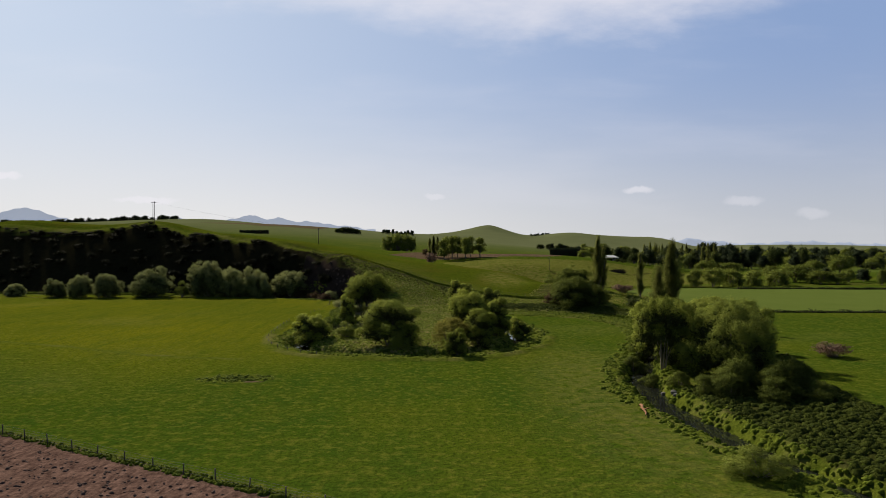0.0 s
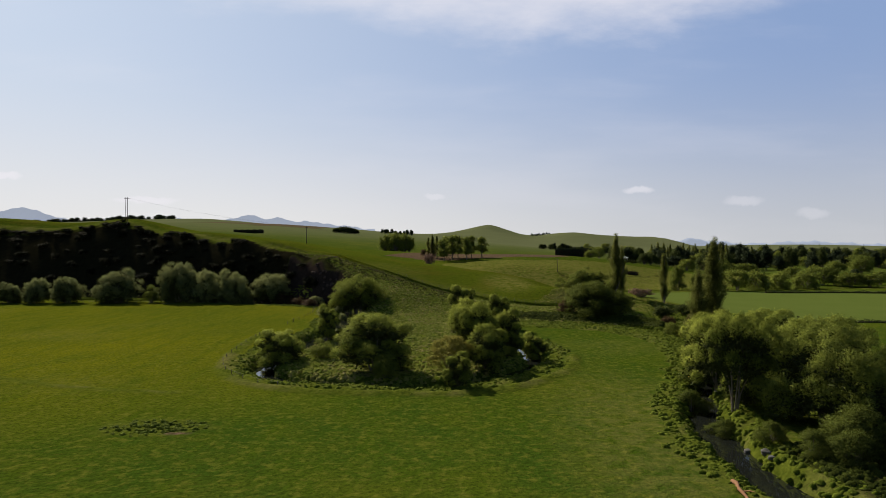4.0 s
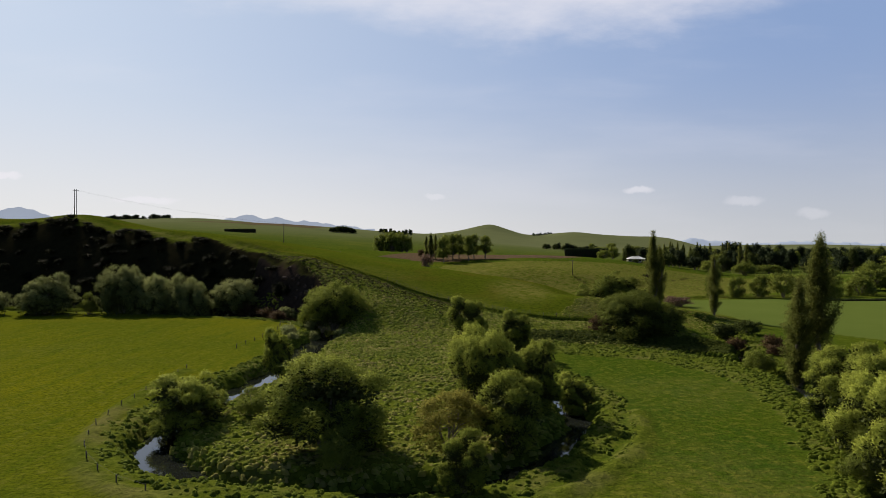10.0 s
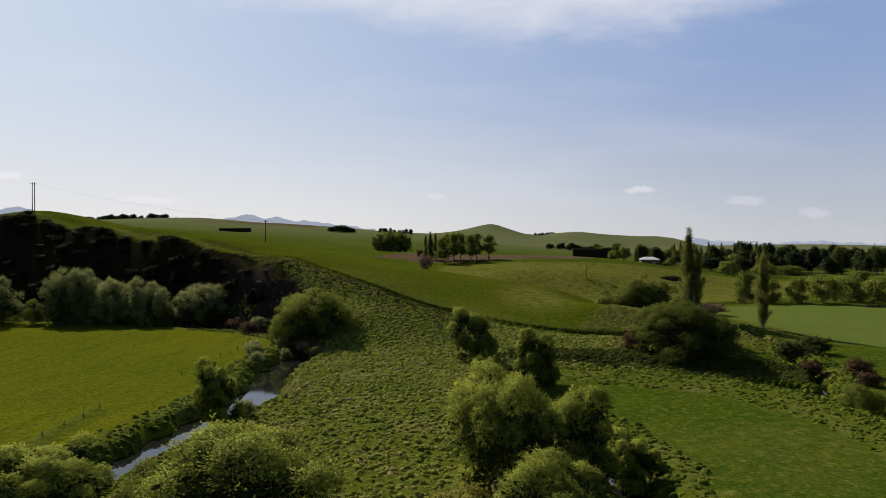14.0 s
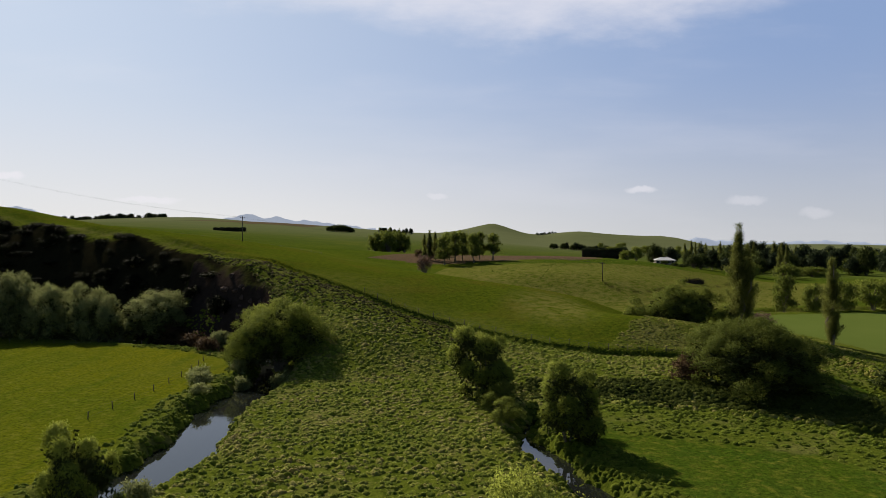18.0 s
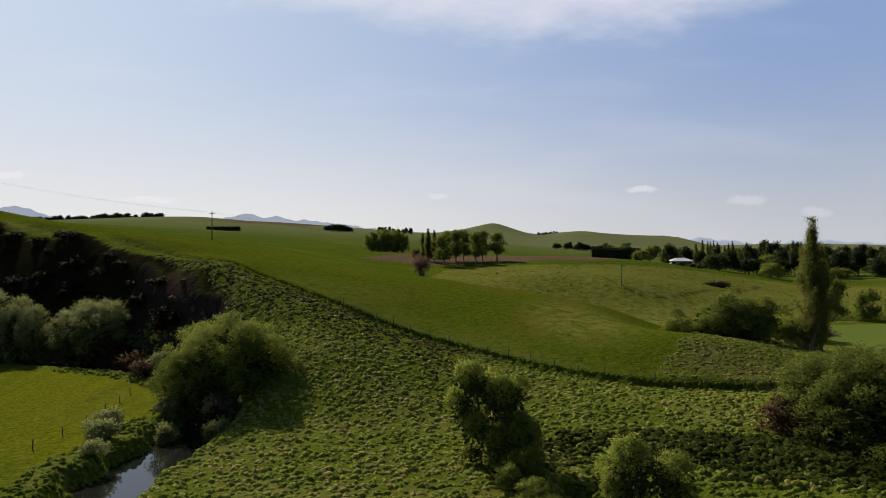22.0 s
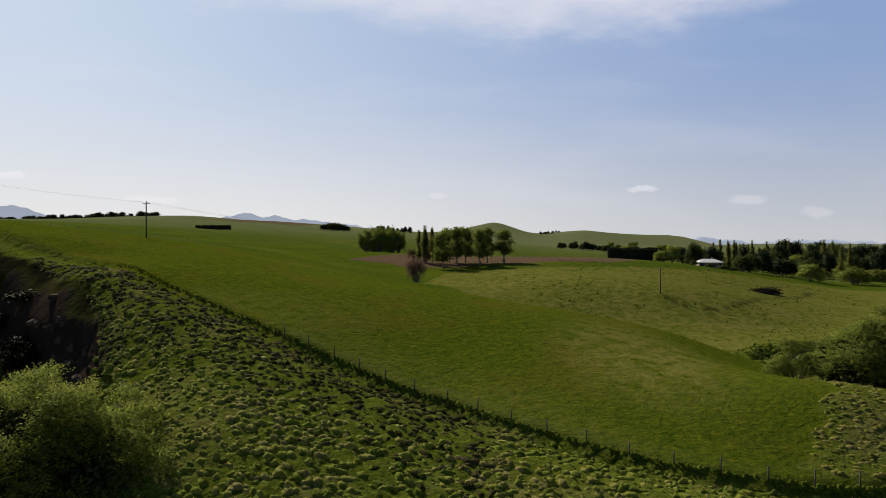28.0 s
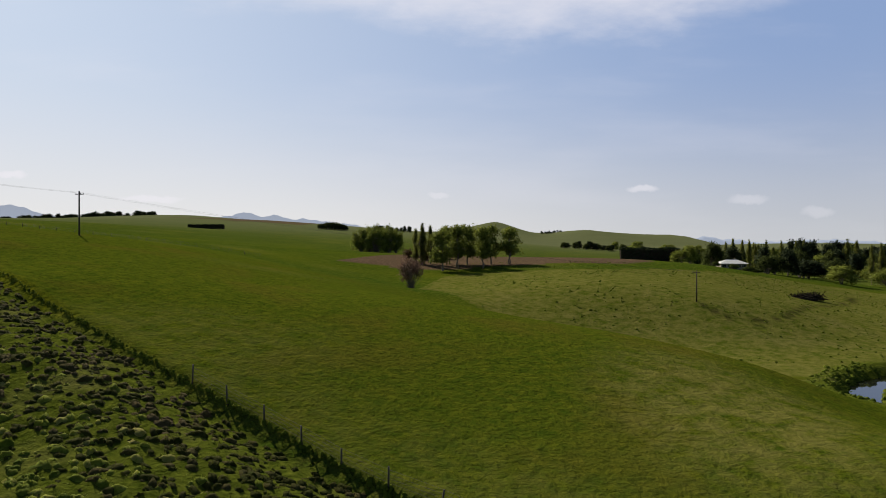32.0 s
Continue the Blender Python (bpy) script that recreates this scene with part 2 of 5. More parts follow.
col = k.mix(k.attr("soil"), col, s)
# bare rock of the slipped face, darkened to carry its shade
rock_shade = k.mix(k.noise(0.7, 5, 0.65), (0.012, 0.009, 0.007), (0.055, 0.04, 0.033))
col = k.mix(k.attr("rock"), col, rock_shade)
# scrub-covered ground with the bluff's shade painted in
scrub_shade = k.mix(k.noise(0.5, 5, 0.65), (0.006, 0.006, 0.003), (0.022, 0.02, 0.01))
col = k.mix(k.attr("scrub"), col, scrub_shade)
# haze of distance painted into the land, paler and greyer far off
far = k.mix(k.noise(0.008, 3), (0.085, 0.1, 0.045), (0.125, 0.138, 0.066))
col = k.mix(k.attr("distant_haze"), col, far)
GROUND = k.done(col, 0.95, 0.0)
k.bump(k.math("ADD", k.math("MULTIPLY", fine, 0.7), tus), 0.8, 0.27)

k = Mat("still_water")
WATER = k.done((0.012, 0.014, 0.012), 0.04, 0.5)
k.bump(k.noise(1.2, 2), 0.03, 0.05)

def tussock_material(name, low, high, straw, straw_from):
    """Tussock grass: varied clump by clump, with light through the blades."""
    k = Mat(name)
    hv = k.math("ADD", k.math("MULTIPLY", k.noise(0.1, 4, 0.65), 0.85), k.math("MULTIPLY", k.island(), 0.45))
    hv = k.math("ADD", hv, k.math("MULTIPLY", k.math("SUBTRACT", k.noise(6, 4, 0.65), 0.5), 0.5))
    hc = k.mix(k.ramp(hv, 0.3, 0.75), low, high)
    hc = k.mix(k.ramp(hv, straw_from, straw_from + 0.35), hc, straw)
    k.done(hc, 0.9, 0.05)
    k.bump(k.noise(7, 5, 0.7, None, (1, 1, 0.4)), 0.9, 0.12)
    tr = k.n.new("ShaderNodeBsdfTranslucent")
    k.l.new(hc, tr.inputs[0])
    ms = k.n.new("ShaderNodeMixShader")
    ms.inputs[0].default_value = 0.36
    k.l.new(k.b.outputs[0], ms.inputs[1]), k.l.new(tr.outputs[0], ms.inputs[2])
    k.l.new(ms.outputs[0], k.out.inputs[0])
    return k.m


TUSSOCK = tussock_material("hummock_grass", (0.095, 0.14, 0.015), (0.24, 0.275, 0.04), (0.33, 0.275, 0.115), 0.66)
# browner grass, its colour also lowered for light that only grazes there
DIM_UPPER_TUSSOCK = tussock_material("brown_dim_hummock_grass", (0.031, 0.041, 0.005), (0.069, 0.073, 0.015), (0.105, 0.084, 0.038), 0.6)
DARK_SEDGE = tussock_material("dark_sedge_grass", (0.022, 0.034, 0.005), (0.065, 0.082, 0.014), (0.12, 0.1, 0.045), 1.0)
STRAW = tussock_material("straw_tussock_grass", (0.13, 0.165, 0.02), (0.26, 0.26, 0.055), (0.33, 0.28, 0.1), 0.6)
SEDGE = tussock_material("bank_sedge_grass", (0.055, 0.088, 0.008), (0.15, 0.19, 0.022), (0.2, 0.17, 0.07), 0.95)

k = Mat("white_painted_roof")
ROOF = k.done(k.mix(k.noise(1.5, 4), (0.5, 0.5, 0.49), (0.68, 0.68, 0.66)), 0.45, 0.4)
k = Mat("pale_house_wall")
HOUSE_WALL = k.done(k.mix(k.noise(2, 4), (0.24, 0.21, 0.17), (0.34, 0.3, 0.25)), 0.8, 0.2)
k = Mat("window_glass")
GLASS = k.done((0.02, 0.025, 0.03), 0.08, 0.5)
k = Mat("fence_wire")
WIRE = k.done(k.mix(k.noise(9, 2), (0.05, 0.05, 0.05), (0.1, 0.1, 0.1)), 0.75, 0.2, 0.4)
k = Mat("brushwood")
BRUSH = k.done(k.mix(k.noise(2.5, 5, 0.7), (0.012, 0.01, 0.008), (0.07, 0.055, 0.04)), 0.95, 0.05)
# aerial haze put into the ranges as a bluish glow of their own
k = Mat("hazed_far_mountains")
haze_glow = k.mix(k.noise(0.004, 4, 0.6), (0.42, 0.47, 0.58), (0.48, 0.53, 0.63))
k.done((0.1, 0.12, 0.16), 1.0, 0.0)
k.put(k.b.inputs["Emission Color"], haze_glow)
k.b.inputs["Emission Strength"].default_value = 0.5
HAZED_MOUNTAIN = k.m

k = Mat("eroded_earth")
EARTH = k.done(k.mix(k.noise(1.2, 5, 0.7), (0.03, 0.02, 0.017), (0.125, 0.09, 0.078)), 0.95, 0.05)
k.bump(k.noise(2.5, 5, 0.7), 0.8, 0.15)


# ---------------------------------------------------------------- the lie of the land
def smooth(a, b, v):
    u = np.clip((v - a) / (b - a), 0, 1)
    return u * u * (3 - 2 * u)


SLOPE = [(-20, 242, 5.5), (-21, 253, 8.9), (-46, 285.5, 19.3), (-35, 278, 16.8), (-25, 271.3, 14.1), (-16.5, 266.2, 11.7), (-9.5, 262.5, 9.2), (-2.7, 258.1, 7.1), (3, 255.4, 5.9), (8, 252, 5.1), (17, 247.3, 3.7),
         (25, 244.4, 2.9), (33, 243.5, 2.1), (45, 244, 1.6), (-22, 231, 0), (0, 229, 0.5), (20, 228, 0.8), (45, 230, 1.1), (62, 232, 0.8)]
SPUR = [(-66, 337, 22.9), (-20, 312, 15.5), (4, 318, 12.2), (12, 292, 11.6), (25, 287, 9.8), (38, 290, 7.6), (47, 274, 3.8), (42, 257, 6.4), (54, 256, 5.0), (66, 254, 3.1), (56, 244, 1.5),
        (-55, 413, 18), (-12, 368, 12.3), (20, 272, 8), (24, 303, 10), (55, 296, 1.8), (62, 306, -0.7)]
BLUFF = [(-35, 263, 12), (-47, 275, 16.4), (-62, 286, 18.6), (-57, 292, 20.2), (-66, 296.5, 22.2), (-75, 302.6, 23.8), (-70, 294, 20.8), (-84, 309, 24.6), (-86, 303, 24.2), (-120, 327.5, 28.7), (-120, 318, 27.2), (-154, 334, 33.4), (-240, 340, 31), (-330, 345, 30), (-130, 343, 29.8), (-114, 340, 28), (-98, 337, 26.8), (-67, 317, 23),
         (-43, 255, -1), (-56, 267, -1), (-75, 281, -1), (-105, 290, -1), (-150, 299, -1), (-240, 305, -1), (-330, 308, -1)]
MOUND = [(-8, 398, 9.2), (12, 358, 6.5), (33, 335, 0.6), (58, 335, -0.6), (45, 356, 3.2), (22, 345, 2.8), (35, 380, 10.2), (62, 369, 7.9), (90, 400, 8), (115, 416, 4.3), (60, 425, 12.5),
         (110, 450, 9.5), (170, 479, 2), (100, 355, 0), (1, 450, 12), (27, 466, 14), (96, 544, 13.5), (128, 512, 11), (180, 540, 5)]
UPLAND = [(-45, 660, 15.5), (-150, 430, 28), (-110, 375, 26), (-185, 392, 29.5), (-270, 395, 32), (-260, 470, 32), (-400, 520, 36), (-600, 700, 46), (-150, 640, 25), (-313, 1043, 43), (-237, 1420, 52), (-320, 700, 40), (-520, 1600, 80), (-330, 1750, 74),
          (-120, 1700, 55), (60, 1500, 33), (-700, 1000, 54), (-900, 1700, 80), (40, 800, 16), (150, 1000, 14), (0, 1150, 28), (-500, 400, 33)]
PLAIN = [(-45, 200, -5), (0, 200, -5), (60, 200, -4), (-150, 200, -8), (-350, 200, -8), (150, 300, -4), (130, 340, -1), (220, 480, -3), (260, 620, -3),
         (420, 500, -6), (450, 900, -4), (700, 700, -8), (800, 1400, -2), (500, 1700, 0), (1300, 1700, -3), (1300, 500, -8), (300, 200, -8), (0, 60, -10), (-600, 100, -10)]
KN = np.array(SLOPE + SPUR + BLUFF + MOUND + UPLAND + PLAIN, float)


def kernel(r2):
    return np.where(r2 > 1e-12, 0.5 * r2 * np.log(np.maximum(r2, 1e-12)), 0)


_xy = KN[:, :2] / 100
_n = len(KN)
_A = np.zeros((_n + 3, _n + 3))
_A[:_n, :_n] = kernel(((_xy[:, None] - _xy[None]) ** 2).sum(-1)) + np.eye(_n) * 0.0004
_A[:_n, _n], _A[:_n, _n + 1:], _A[_n, :_n], _A[_n + 1:, :_n] = 1, _xy, 1, _xy.T
_w = np.linalg.solve(_A, np.concatenate([KN[:, 2], np.zeros(3)]))


def upland(x, y):
    p = np.stack([x, y], -1) / 100
    out = _w[_n] + p @ _w[_n + 1:]
    for i in range(_n):
        out += _w[i] * kernel(((p - _xy[i]) ** 2).sum(-1))
    return out


def wobble(x, y, s, seed=0.0):
    """Cheap smooth noise, about -1 to 1."""
    a = np.sin(x * s + 1.7 * np.sin(y * s * 0.7 + seed) + seed) * np.cos(y * s * 1.1 + 1.3 * np.sin(x * s * 0.6 + 2 * seed))
    b = np.sin(x * s * 2.3 + 4 * seed + np.cos(y * s * 1.9)) * np.sin(y * s * 2.1 + seed)
    return 0.65 * a + 0.35 * b


STREAM = [(-330, 296), (-180, 292), (-110, 282), (-62, 268), (-42, 258), (-31, 246), (-28, 228), (-29.3, 211), (-27, 193), (-31, 170), (-33, 148), (-30, 138),
          (-19, 131), (-2, 128), (8, 134), (16, 146), (18.5, 160), (16, 180), (11.5, 197), (12, 206), (19, 211.5), (33, 208.5), (48, 201), (57, 190),
          (58.5, 176), (54, 160), (44, 133), (36, 113), (33.5, 104), (32, 90), (34.3, 76), (37, 64), (46, 38), (80, -20)]
FORK = [(300, 380), (180, 350), (110, 336), (79, 326), (63.8, 311.5), (65, 295), (71, 262), (72, 236), (66, 210), (57, 190)]


def rounded(pts, n=8):
    """A smooth line through the points."""
    p = [Vector((*q, 0)) for q in pts]
    out = []
    for i in range(len(p) - 1):
        a, b, c, d = p[max(i - 1, 0)], p[i], p[i + 1], p[min(i + 2, len(p) - 1)]
        for j in range(n):
            t = j / n
            out.append(0.5 * (2 * b + (c - a) * t + (2 * a - 5 * b + 4 * c - d) * t * t + (3 * b - a - 3 * c + d) * t ** 3))
    out.append(p[-1])
    return np.array([(v.x, v.y) for v in out])


def line_distance(x, y, line):
    """Distance to a line and the side (positive: to the left of its run)."""
    best, side = np.full(x.shape, 1e9), np.zeros(x.shape)
    for (ax, ay), (bx, by) in zip(line[:-1], line[1:]):
        ex, ey = bx - ax, by - ay
        u = np.clip(((x - ax) * ex + (y - ay) * ey) / (ex * ex + ey * ey), 0, 1)
        d = np.hypot(x - ax - u * ex, y - ay - u * ey)
        near = d < best
        side = np.where(near, np.sign(ex * (y - ay) - ey * (x - ax)), side)
        best = np.where(near, d, best)
    return best, side


def inside(x, y, poly):
    hit = np.zeros(x.shape, bool)
    for (ax, ay), (bx, by) in zip(poly, poly[1:] + poly[:1]):
        cross = ((ay > y) != (by > y)) & (x < (bx - ax) * (y - ay) / (by - ay + 1e-9) + ax)
        hit ^= cross
    return hit


STREAM_LINE, FORK_LINE = rounded(STREAM), rounded(FORK)
HILL_FENCE = rounded([(-330, 352), (-240, 350), (-158, 343), (-120, 327.3), (-84, 308.8), (-66, 296.4), (-46, 285.3), (-35, 277.7), (-25, 271.2), (-16.5, 266.1), (-9.5, 262.4),
                      (-2.7, 258), (3, 255.3), (8, 251.8), (17, 247.1), (25, 244.2), (33, 243.3), (48, 243.8)], 4)
SCARP = rounded([(-32.5, 250), (-34, 257.5), (-36.5, 263.5), (-41, 267.5), (-49.5, 272), (-62, 284)], 4)
LOOP = [(-31, 246), (-28, 228), (-29.3, 211), (-27, 193), (-31, 170), (-33, 148), (-30, 138), (-19, 131), (-2, 128), (8, 134), (16, 146), (18.5, 160),
        (16, 180), (11.5, 197), (12, 206), (19, 211.5), (33, 208.5), (48, 202), (60, 205), (60, 243), (33, 243), (8, 251), (-10, 261), (-46, 284), (-62, 290), (-45, 262)]
MARGIN = [(17, 208), (22, 198), (33, 194), (40, 190), (46, 178), (47, 168), (44.5, 153), (42.5, 138), (38, 122), (46, 122), (50, 140), (57, 165), (58, 177), (56, 188), (48, 200), (33, 207.5), (19, 210.5), (13, 206)]
WATER_LEVEL = -1.5


def stream_reach(x, y):
    a, _ = line_distance(x, y, STREAM_LINE)
    b, _ = line_distance(x, y, FORK_LINE)
    narrow = 1.9 * smooth(30, 42, x) * smooth(290, 265, y) + (0.5 + 0.8 * smooth(172, 185, y) + 0.9 * smooth(196, 203, y)) * smooth(-12, 5, x) * smooth(40, 30, x) + 0.9 * smooth(165, 150, y) * smooth(30, 22, x) + 1.3 * smooth(-24, -20, x) * smooth(-6, -9, x) * smooth(145, 138, y) - 0.5 * smooth(-18, -24, x) * smooth(180, 190, y) + 1.7 * smooth(13, 19, x) * smooth(196, 202, y) * smooth(60, 52, x) * smooth(230, 222, y)
    return np.minimum(a, b + 0.4) + narrow + 0.9 * wobble(x, y, 0.45, 2.0)


def land(x, y, reach=None, detail=True):
    """Height of the ground."""
    x, y = np.asarray(x, float), np.asarray(y, float)
    u = upland(np.clip(x, -1200, 1400), np.clip(y, -200, 1850))
    z = 0.5 * (u + np.sqrt(u * u + 1.2)) - 0.05
    z = z * smooth(4300, 1900, y) * smooth(-60, 120, y)
    # far ridges and the cone
    z = z + 118 * np.exp(-np.sqrt((x - 214) ** 2 + ((y - 2980) * 0.7) ** 2 + 90) / 270) * smooth(1900, 2500, y) * smooth(900, 350, np.abs(x - 214))
    z = z + smooth(330, 600, x) * smooth(1160, 900, x) * (58 + 4 * np.sin(x / 130)) * np.exp(-((y - 2800) / 330) ** 2) * (y > 1500)
    z = z + smooth(-900, -200, -np.abs(x + 900)) * 30 * np.exp(-((y - 2700) / 500) ** 2)
    z = z + smooth(900, 1500, x) * (24 + 8 * np.sin(x / 310 + 1)) * np.exp(-((y - 3900) / 400) ** 2)
    z = z + 0.7 * wobble(x, y, 0.018, 1.0) * smooth(2, 12, z) + 0.12 * wobble(x, y, 0.06, 5.0)
    z = z + smooth(-500, -1000, x) * (30 + 4 * np.sin(x / 170)) * np.exp(-((y - 2500) / 420) ** 2) * (y > 1000)
    # a low step along the hill fence
    if detail:
        near = (np.abs(x) < 340) & (y > 230) & (y < 370)
        if near.any():
            d, side = line_distance(x[near], y[near], HILL_FENCE)
            sd = d * side
            z[near] += (-0.8 * smooth(0.1, -0.6, sd) * smooth(-6, -1.5, sd)) + 0.12 * np.exp(-((sd - 0.9) / 0.7) ** 2)
        slip_ = (x > -75) & (x < -28) & (y > 246) & (y < 292)
        if slip_.any():
            d, side = line_distance(x[slip_], y[slip_], SCARP)
            west = d * side + 0.7 * wobble(x[slip_], y[slip_], 0.55, 4.0)
            z[slip_] -= np.minimum(2.6 * smooth(-0.35, 0.6, west) * smooth(10, 3, west), np.maximum(z[slip_] - 0.3, 0))
        bank = (x > 6) & (x < 66) & (y > 196) & (y < 240)
        if bank.any():
            z[bank] += 1.0 * smooth(211.5, 215, y[bank] + 0.3 * (x[bank] - 30)) * smooth(240, 228, y[bank]) * smooth(6, 14, x[bank]) * smooth(66, 56, x[bank])
    if reach is None:
        reach = stream_reach(x, y)
    cut = smooth(4.6, 1.9, reach)
    return z * (1 - cut) + (WATER_LEVEL - 0.9) * cut


def land_z(x, y):
    return float(land(np.array([float(x)]), np.array([float(y)]))[0])


def spread(lo, a, b, hi, step, grow):
    """Lines close together between a and b, wider apart outward."""
    mid = list(np.arange(a, b, step))
    out, v, s = [], mid[-1], step
    while v < hi:
        s *= grow
        v += s
        out.append(v)
    back, v, s = [], a, step
    while v > lo:
        s *= grow
        v -= s
        back.append(v)
    return np.array(back[::-1] + mid + out)


gx, gy = spread(-4700, -75, 85, 4700, 0.75, 1.045), spread(-900, 48, 292, 4850, 0.75, 1.03)
GX, GY = np.meshgrid(gx, gy)
fx, fy = GX.ravel(), GY.ravel()
reach = np.full(fx.shape, 99.0)
near = (np.abs(fx) < 420) & (fy > -60) & (fy < 420)
reach[near] = stream_reach(fx[near], fy[near])
fz = land(fx, fy, reach)
fence_d = np.full(fx.shape, 99.0)
fm = (np.abs(fx) < 340) & (fy > 225) & (fy < 400)
d_, s_ = line_distance(fx[fm], fy[fm], HILL_FENCE)
fence_d[fm] = d_ * s_
edge = 1.3 * wobble(fx, fy, 0.5, 3.0)
m_rough = np.maximum(smooth(8.5, 6.0, reach + edge), inside(fx, fy, LOOP).astype(float))
m_rough = np.maximum(m_rough, inside(fx, fy, [(-340, 300), (-120, 292), (-60, 266), (-40, 255), (-30, 262), (-46, 285), (-84, 310), (-158, 343), (-340, 352)]).astype(float))
m_rough = np.where((fence_d > 0.2) & (fence_d < 60) & (fx < 46), 0, m_rough)
right_bank = inside(fx, fy, [(36, 95), (40, 60), (60, 30), (120, 10), (130, 40), (75, 62), (58, 78), (60, 110)])
m_rough = np.maximum(m_rough, right_bank)
tongue = inside(fx + 2.0 * wobble(fx, fy, 0.3, 2.0), fy + 2.0 * wobble(fx, fy, 0.34, 5.0), [(44, 243), (31, 246.5), (37, 252), (41.5, 257), (44.5, 263), (46.5, 271), (49, 281), (58, 292), (66, 320), (80, 330), (90, 250), (70, 225), (50, 232)])
m_rough = np.maximum(m_rough, 0.9 * tongue)
margin = inside(fx + 1.2 * wobble(fx, fy, 0.4, 6.0), fy + 1.2 * wobble(fx, fy, 0.5, 2.0), MARGIN)
m_rough = np.maximum(m_rough, 0.7 * margin)
mound_part = inside(fx, fy, [(-6, 396), (15, 352), (33, 335), (60, 320), (90, 335), (150, 360), (240, 480), (170, 490), (60, 440), (20, 440), (2, 436)])
m_rough = np.maximum(m_rough, 0.3 * mound_part)
m_soil = smooth(1.5, -0.5, (fy - 47.7) + 0.5 * fx) * (fx < 12) * (fy < 110)
m_soil = np.maximum(m_soil, 0.8 * inside(fx, fy, [(-40, 462), (-2, 455), (30, 462), (75, 470), (96, 500), (80, 545), (30, 560), (-20, 540)]))
m_soil = np.maximum(m_soil, 0.8 * inside(fx, fy, [(-620, 1560), (-430, 1500), (-300, 1540), (-300, 1900), (-620, 1900)]))
m_pale = inside(fx, fy, [(84, 245), (104, 213), (150, 207), (430, 198), (430, 330), (150, 332), (98, 322), (86, 300)]).astype(float)
m_pale = np.maximum(m_pale, 0.5 * inside(fx, fy, [(160, 560), (420, 520), (700, 560), (700, 640), (200, 640)]))
gzy, gzx = np.gradient(fz.reshape(GX.shape), gy, gx)
steep = np.hypot(gzx, gzy).ravel()
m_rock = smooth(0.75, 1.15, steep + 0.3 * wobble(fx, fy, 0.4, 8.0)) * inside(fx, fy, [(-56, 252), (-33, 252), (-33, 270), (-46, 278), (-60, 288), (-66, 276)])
mud = np.hypot((fx + 34.3) / 5.5, (fy - 103.7) / 2.8) + 0.45 * wobble(fx, fy, 0.9, 1.0)
m_rough = np.maximum(m_rough, smooth(1.5, 0.9, mud))
old_track, _ = line_distance(fx, fy, rounded([(-170, 158), (-100, 143), (-60, 126.5), (-40, 122)], 4))
m_rough = np.maximum(m_rough, 0.75 * smooth(1.3, 0.4, old_track + 0.4 * wobble(fx, fy, 0.8, 6.0)))
m_soil = np.maximum(m_soil, 0.9 * smooth(0.5, 0.35, np.hypot((fx + 30.5) / 2.6, (fy - 101.2) / 0.9) + 0.3 * wobble(fx, fy, 1.6, 2.0)))
fz -= 0.25 * smooth(1.2, 0.3, mud)
m_dry = smooth(0.25, 0.75, wobble(fx, fy, 0.05, 4.0)) * 0.2 + 0.35 * smooth(26, 8, np.hypot((fx - 27) / 0.7, (fy - 95) / 2.2)) + 0.6 * smooth(14, 4, np.hypot(fx - 26, (fy - 272) / 1.6))
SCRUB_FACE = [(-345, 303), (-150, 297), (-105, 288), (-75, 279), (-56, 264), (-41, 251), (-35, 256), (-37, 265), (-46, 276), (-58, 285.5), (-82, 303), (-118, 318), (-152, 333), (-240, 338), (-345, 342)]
m_scrub_shade = inside(fx + 0.8 * wobble(fx, fy, 0.9, 1.1), fy + 0.8 * wobble(fx, fy, 0.8, 2.2), SCRUB_FACE).astype(float)
# right bank ground takes the same near-black, more weakly
m_scrub_shade = np.maximum(m_scrub_shade * (1 - m_rock), 0.7 * right_bank)
m_warm = smooth(-5, -35, fx) * smooth(95, 150, fy) * smooth(300, 270, fy) + 0.3 * (fence_d > 0) * (fence_d < 90) * (fy < 420)
m_dry = np.maximum(m_dry, 0.8 * mound_part)
m_dry = np.maximum(m_dry, 0.8 * tongue)
m_hill = smooth(0.0, 1.0, fence_d) * smooth(95, 60, fence_d) * (1 - mound_part) + 0.5 * mound_part
sheep_track, _ = line_distance(fx, fy, rounded([(62, 368), (64, 363), (67, 359.5), (73, 360.5), (81, 366), (88, 374), (99, 387), (109, 397.5), (133, 424), (158, 459)], 4))
# the worn track is drawn with this dark colour as well
m_scrub_shade = np.maximum(m_scrub_shade, 0.7 * smooth(1.1, 0.3, sheep_track + 0.5 * wobble(fx, fy, 0.5, 2.0)))
m_far_haze = smooth(500, 1800, fy) * (1 - m_soil)
# hummocks of rough pasture, a low rim round the stream loop
RIM = rounded([(-44, 180), (-42.8, 163), (-41, 149), (-36.5, 135.5), (-30, 128), (-25, 125), (-18.5, 122.4), (-8, 121.3), (4, 121.6), (13, 127), (22, 139), (26, 152)], 4)
rim_d, _ = line_distance(fx, fy, RIM)
fz += 0.45 * np.exp(-(rim_d / 0.9) ** 2) * (0.7 + 0.3 * wobble(fx, fy, 0.7, 1.5))
m_rough = np.maximum(m_rough, smooth(1.9, 0.8, rim_d + 0.4 * wobble(fx, fy, 0.9, 2.5)))
hum = np.abs(wobble(fx, fy, 1.55, 0.4)) * 0.32 + 0.2 * np.abs(wobble(fx + 3, fy, 2.6, 1.4))
fz += m_rough * hum * smooth(3.0, 5.5, reach) * (np.abs(fx) < 120) * (fy < 330)
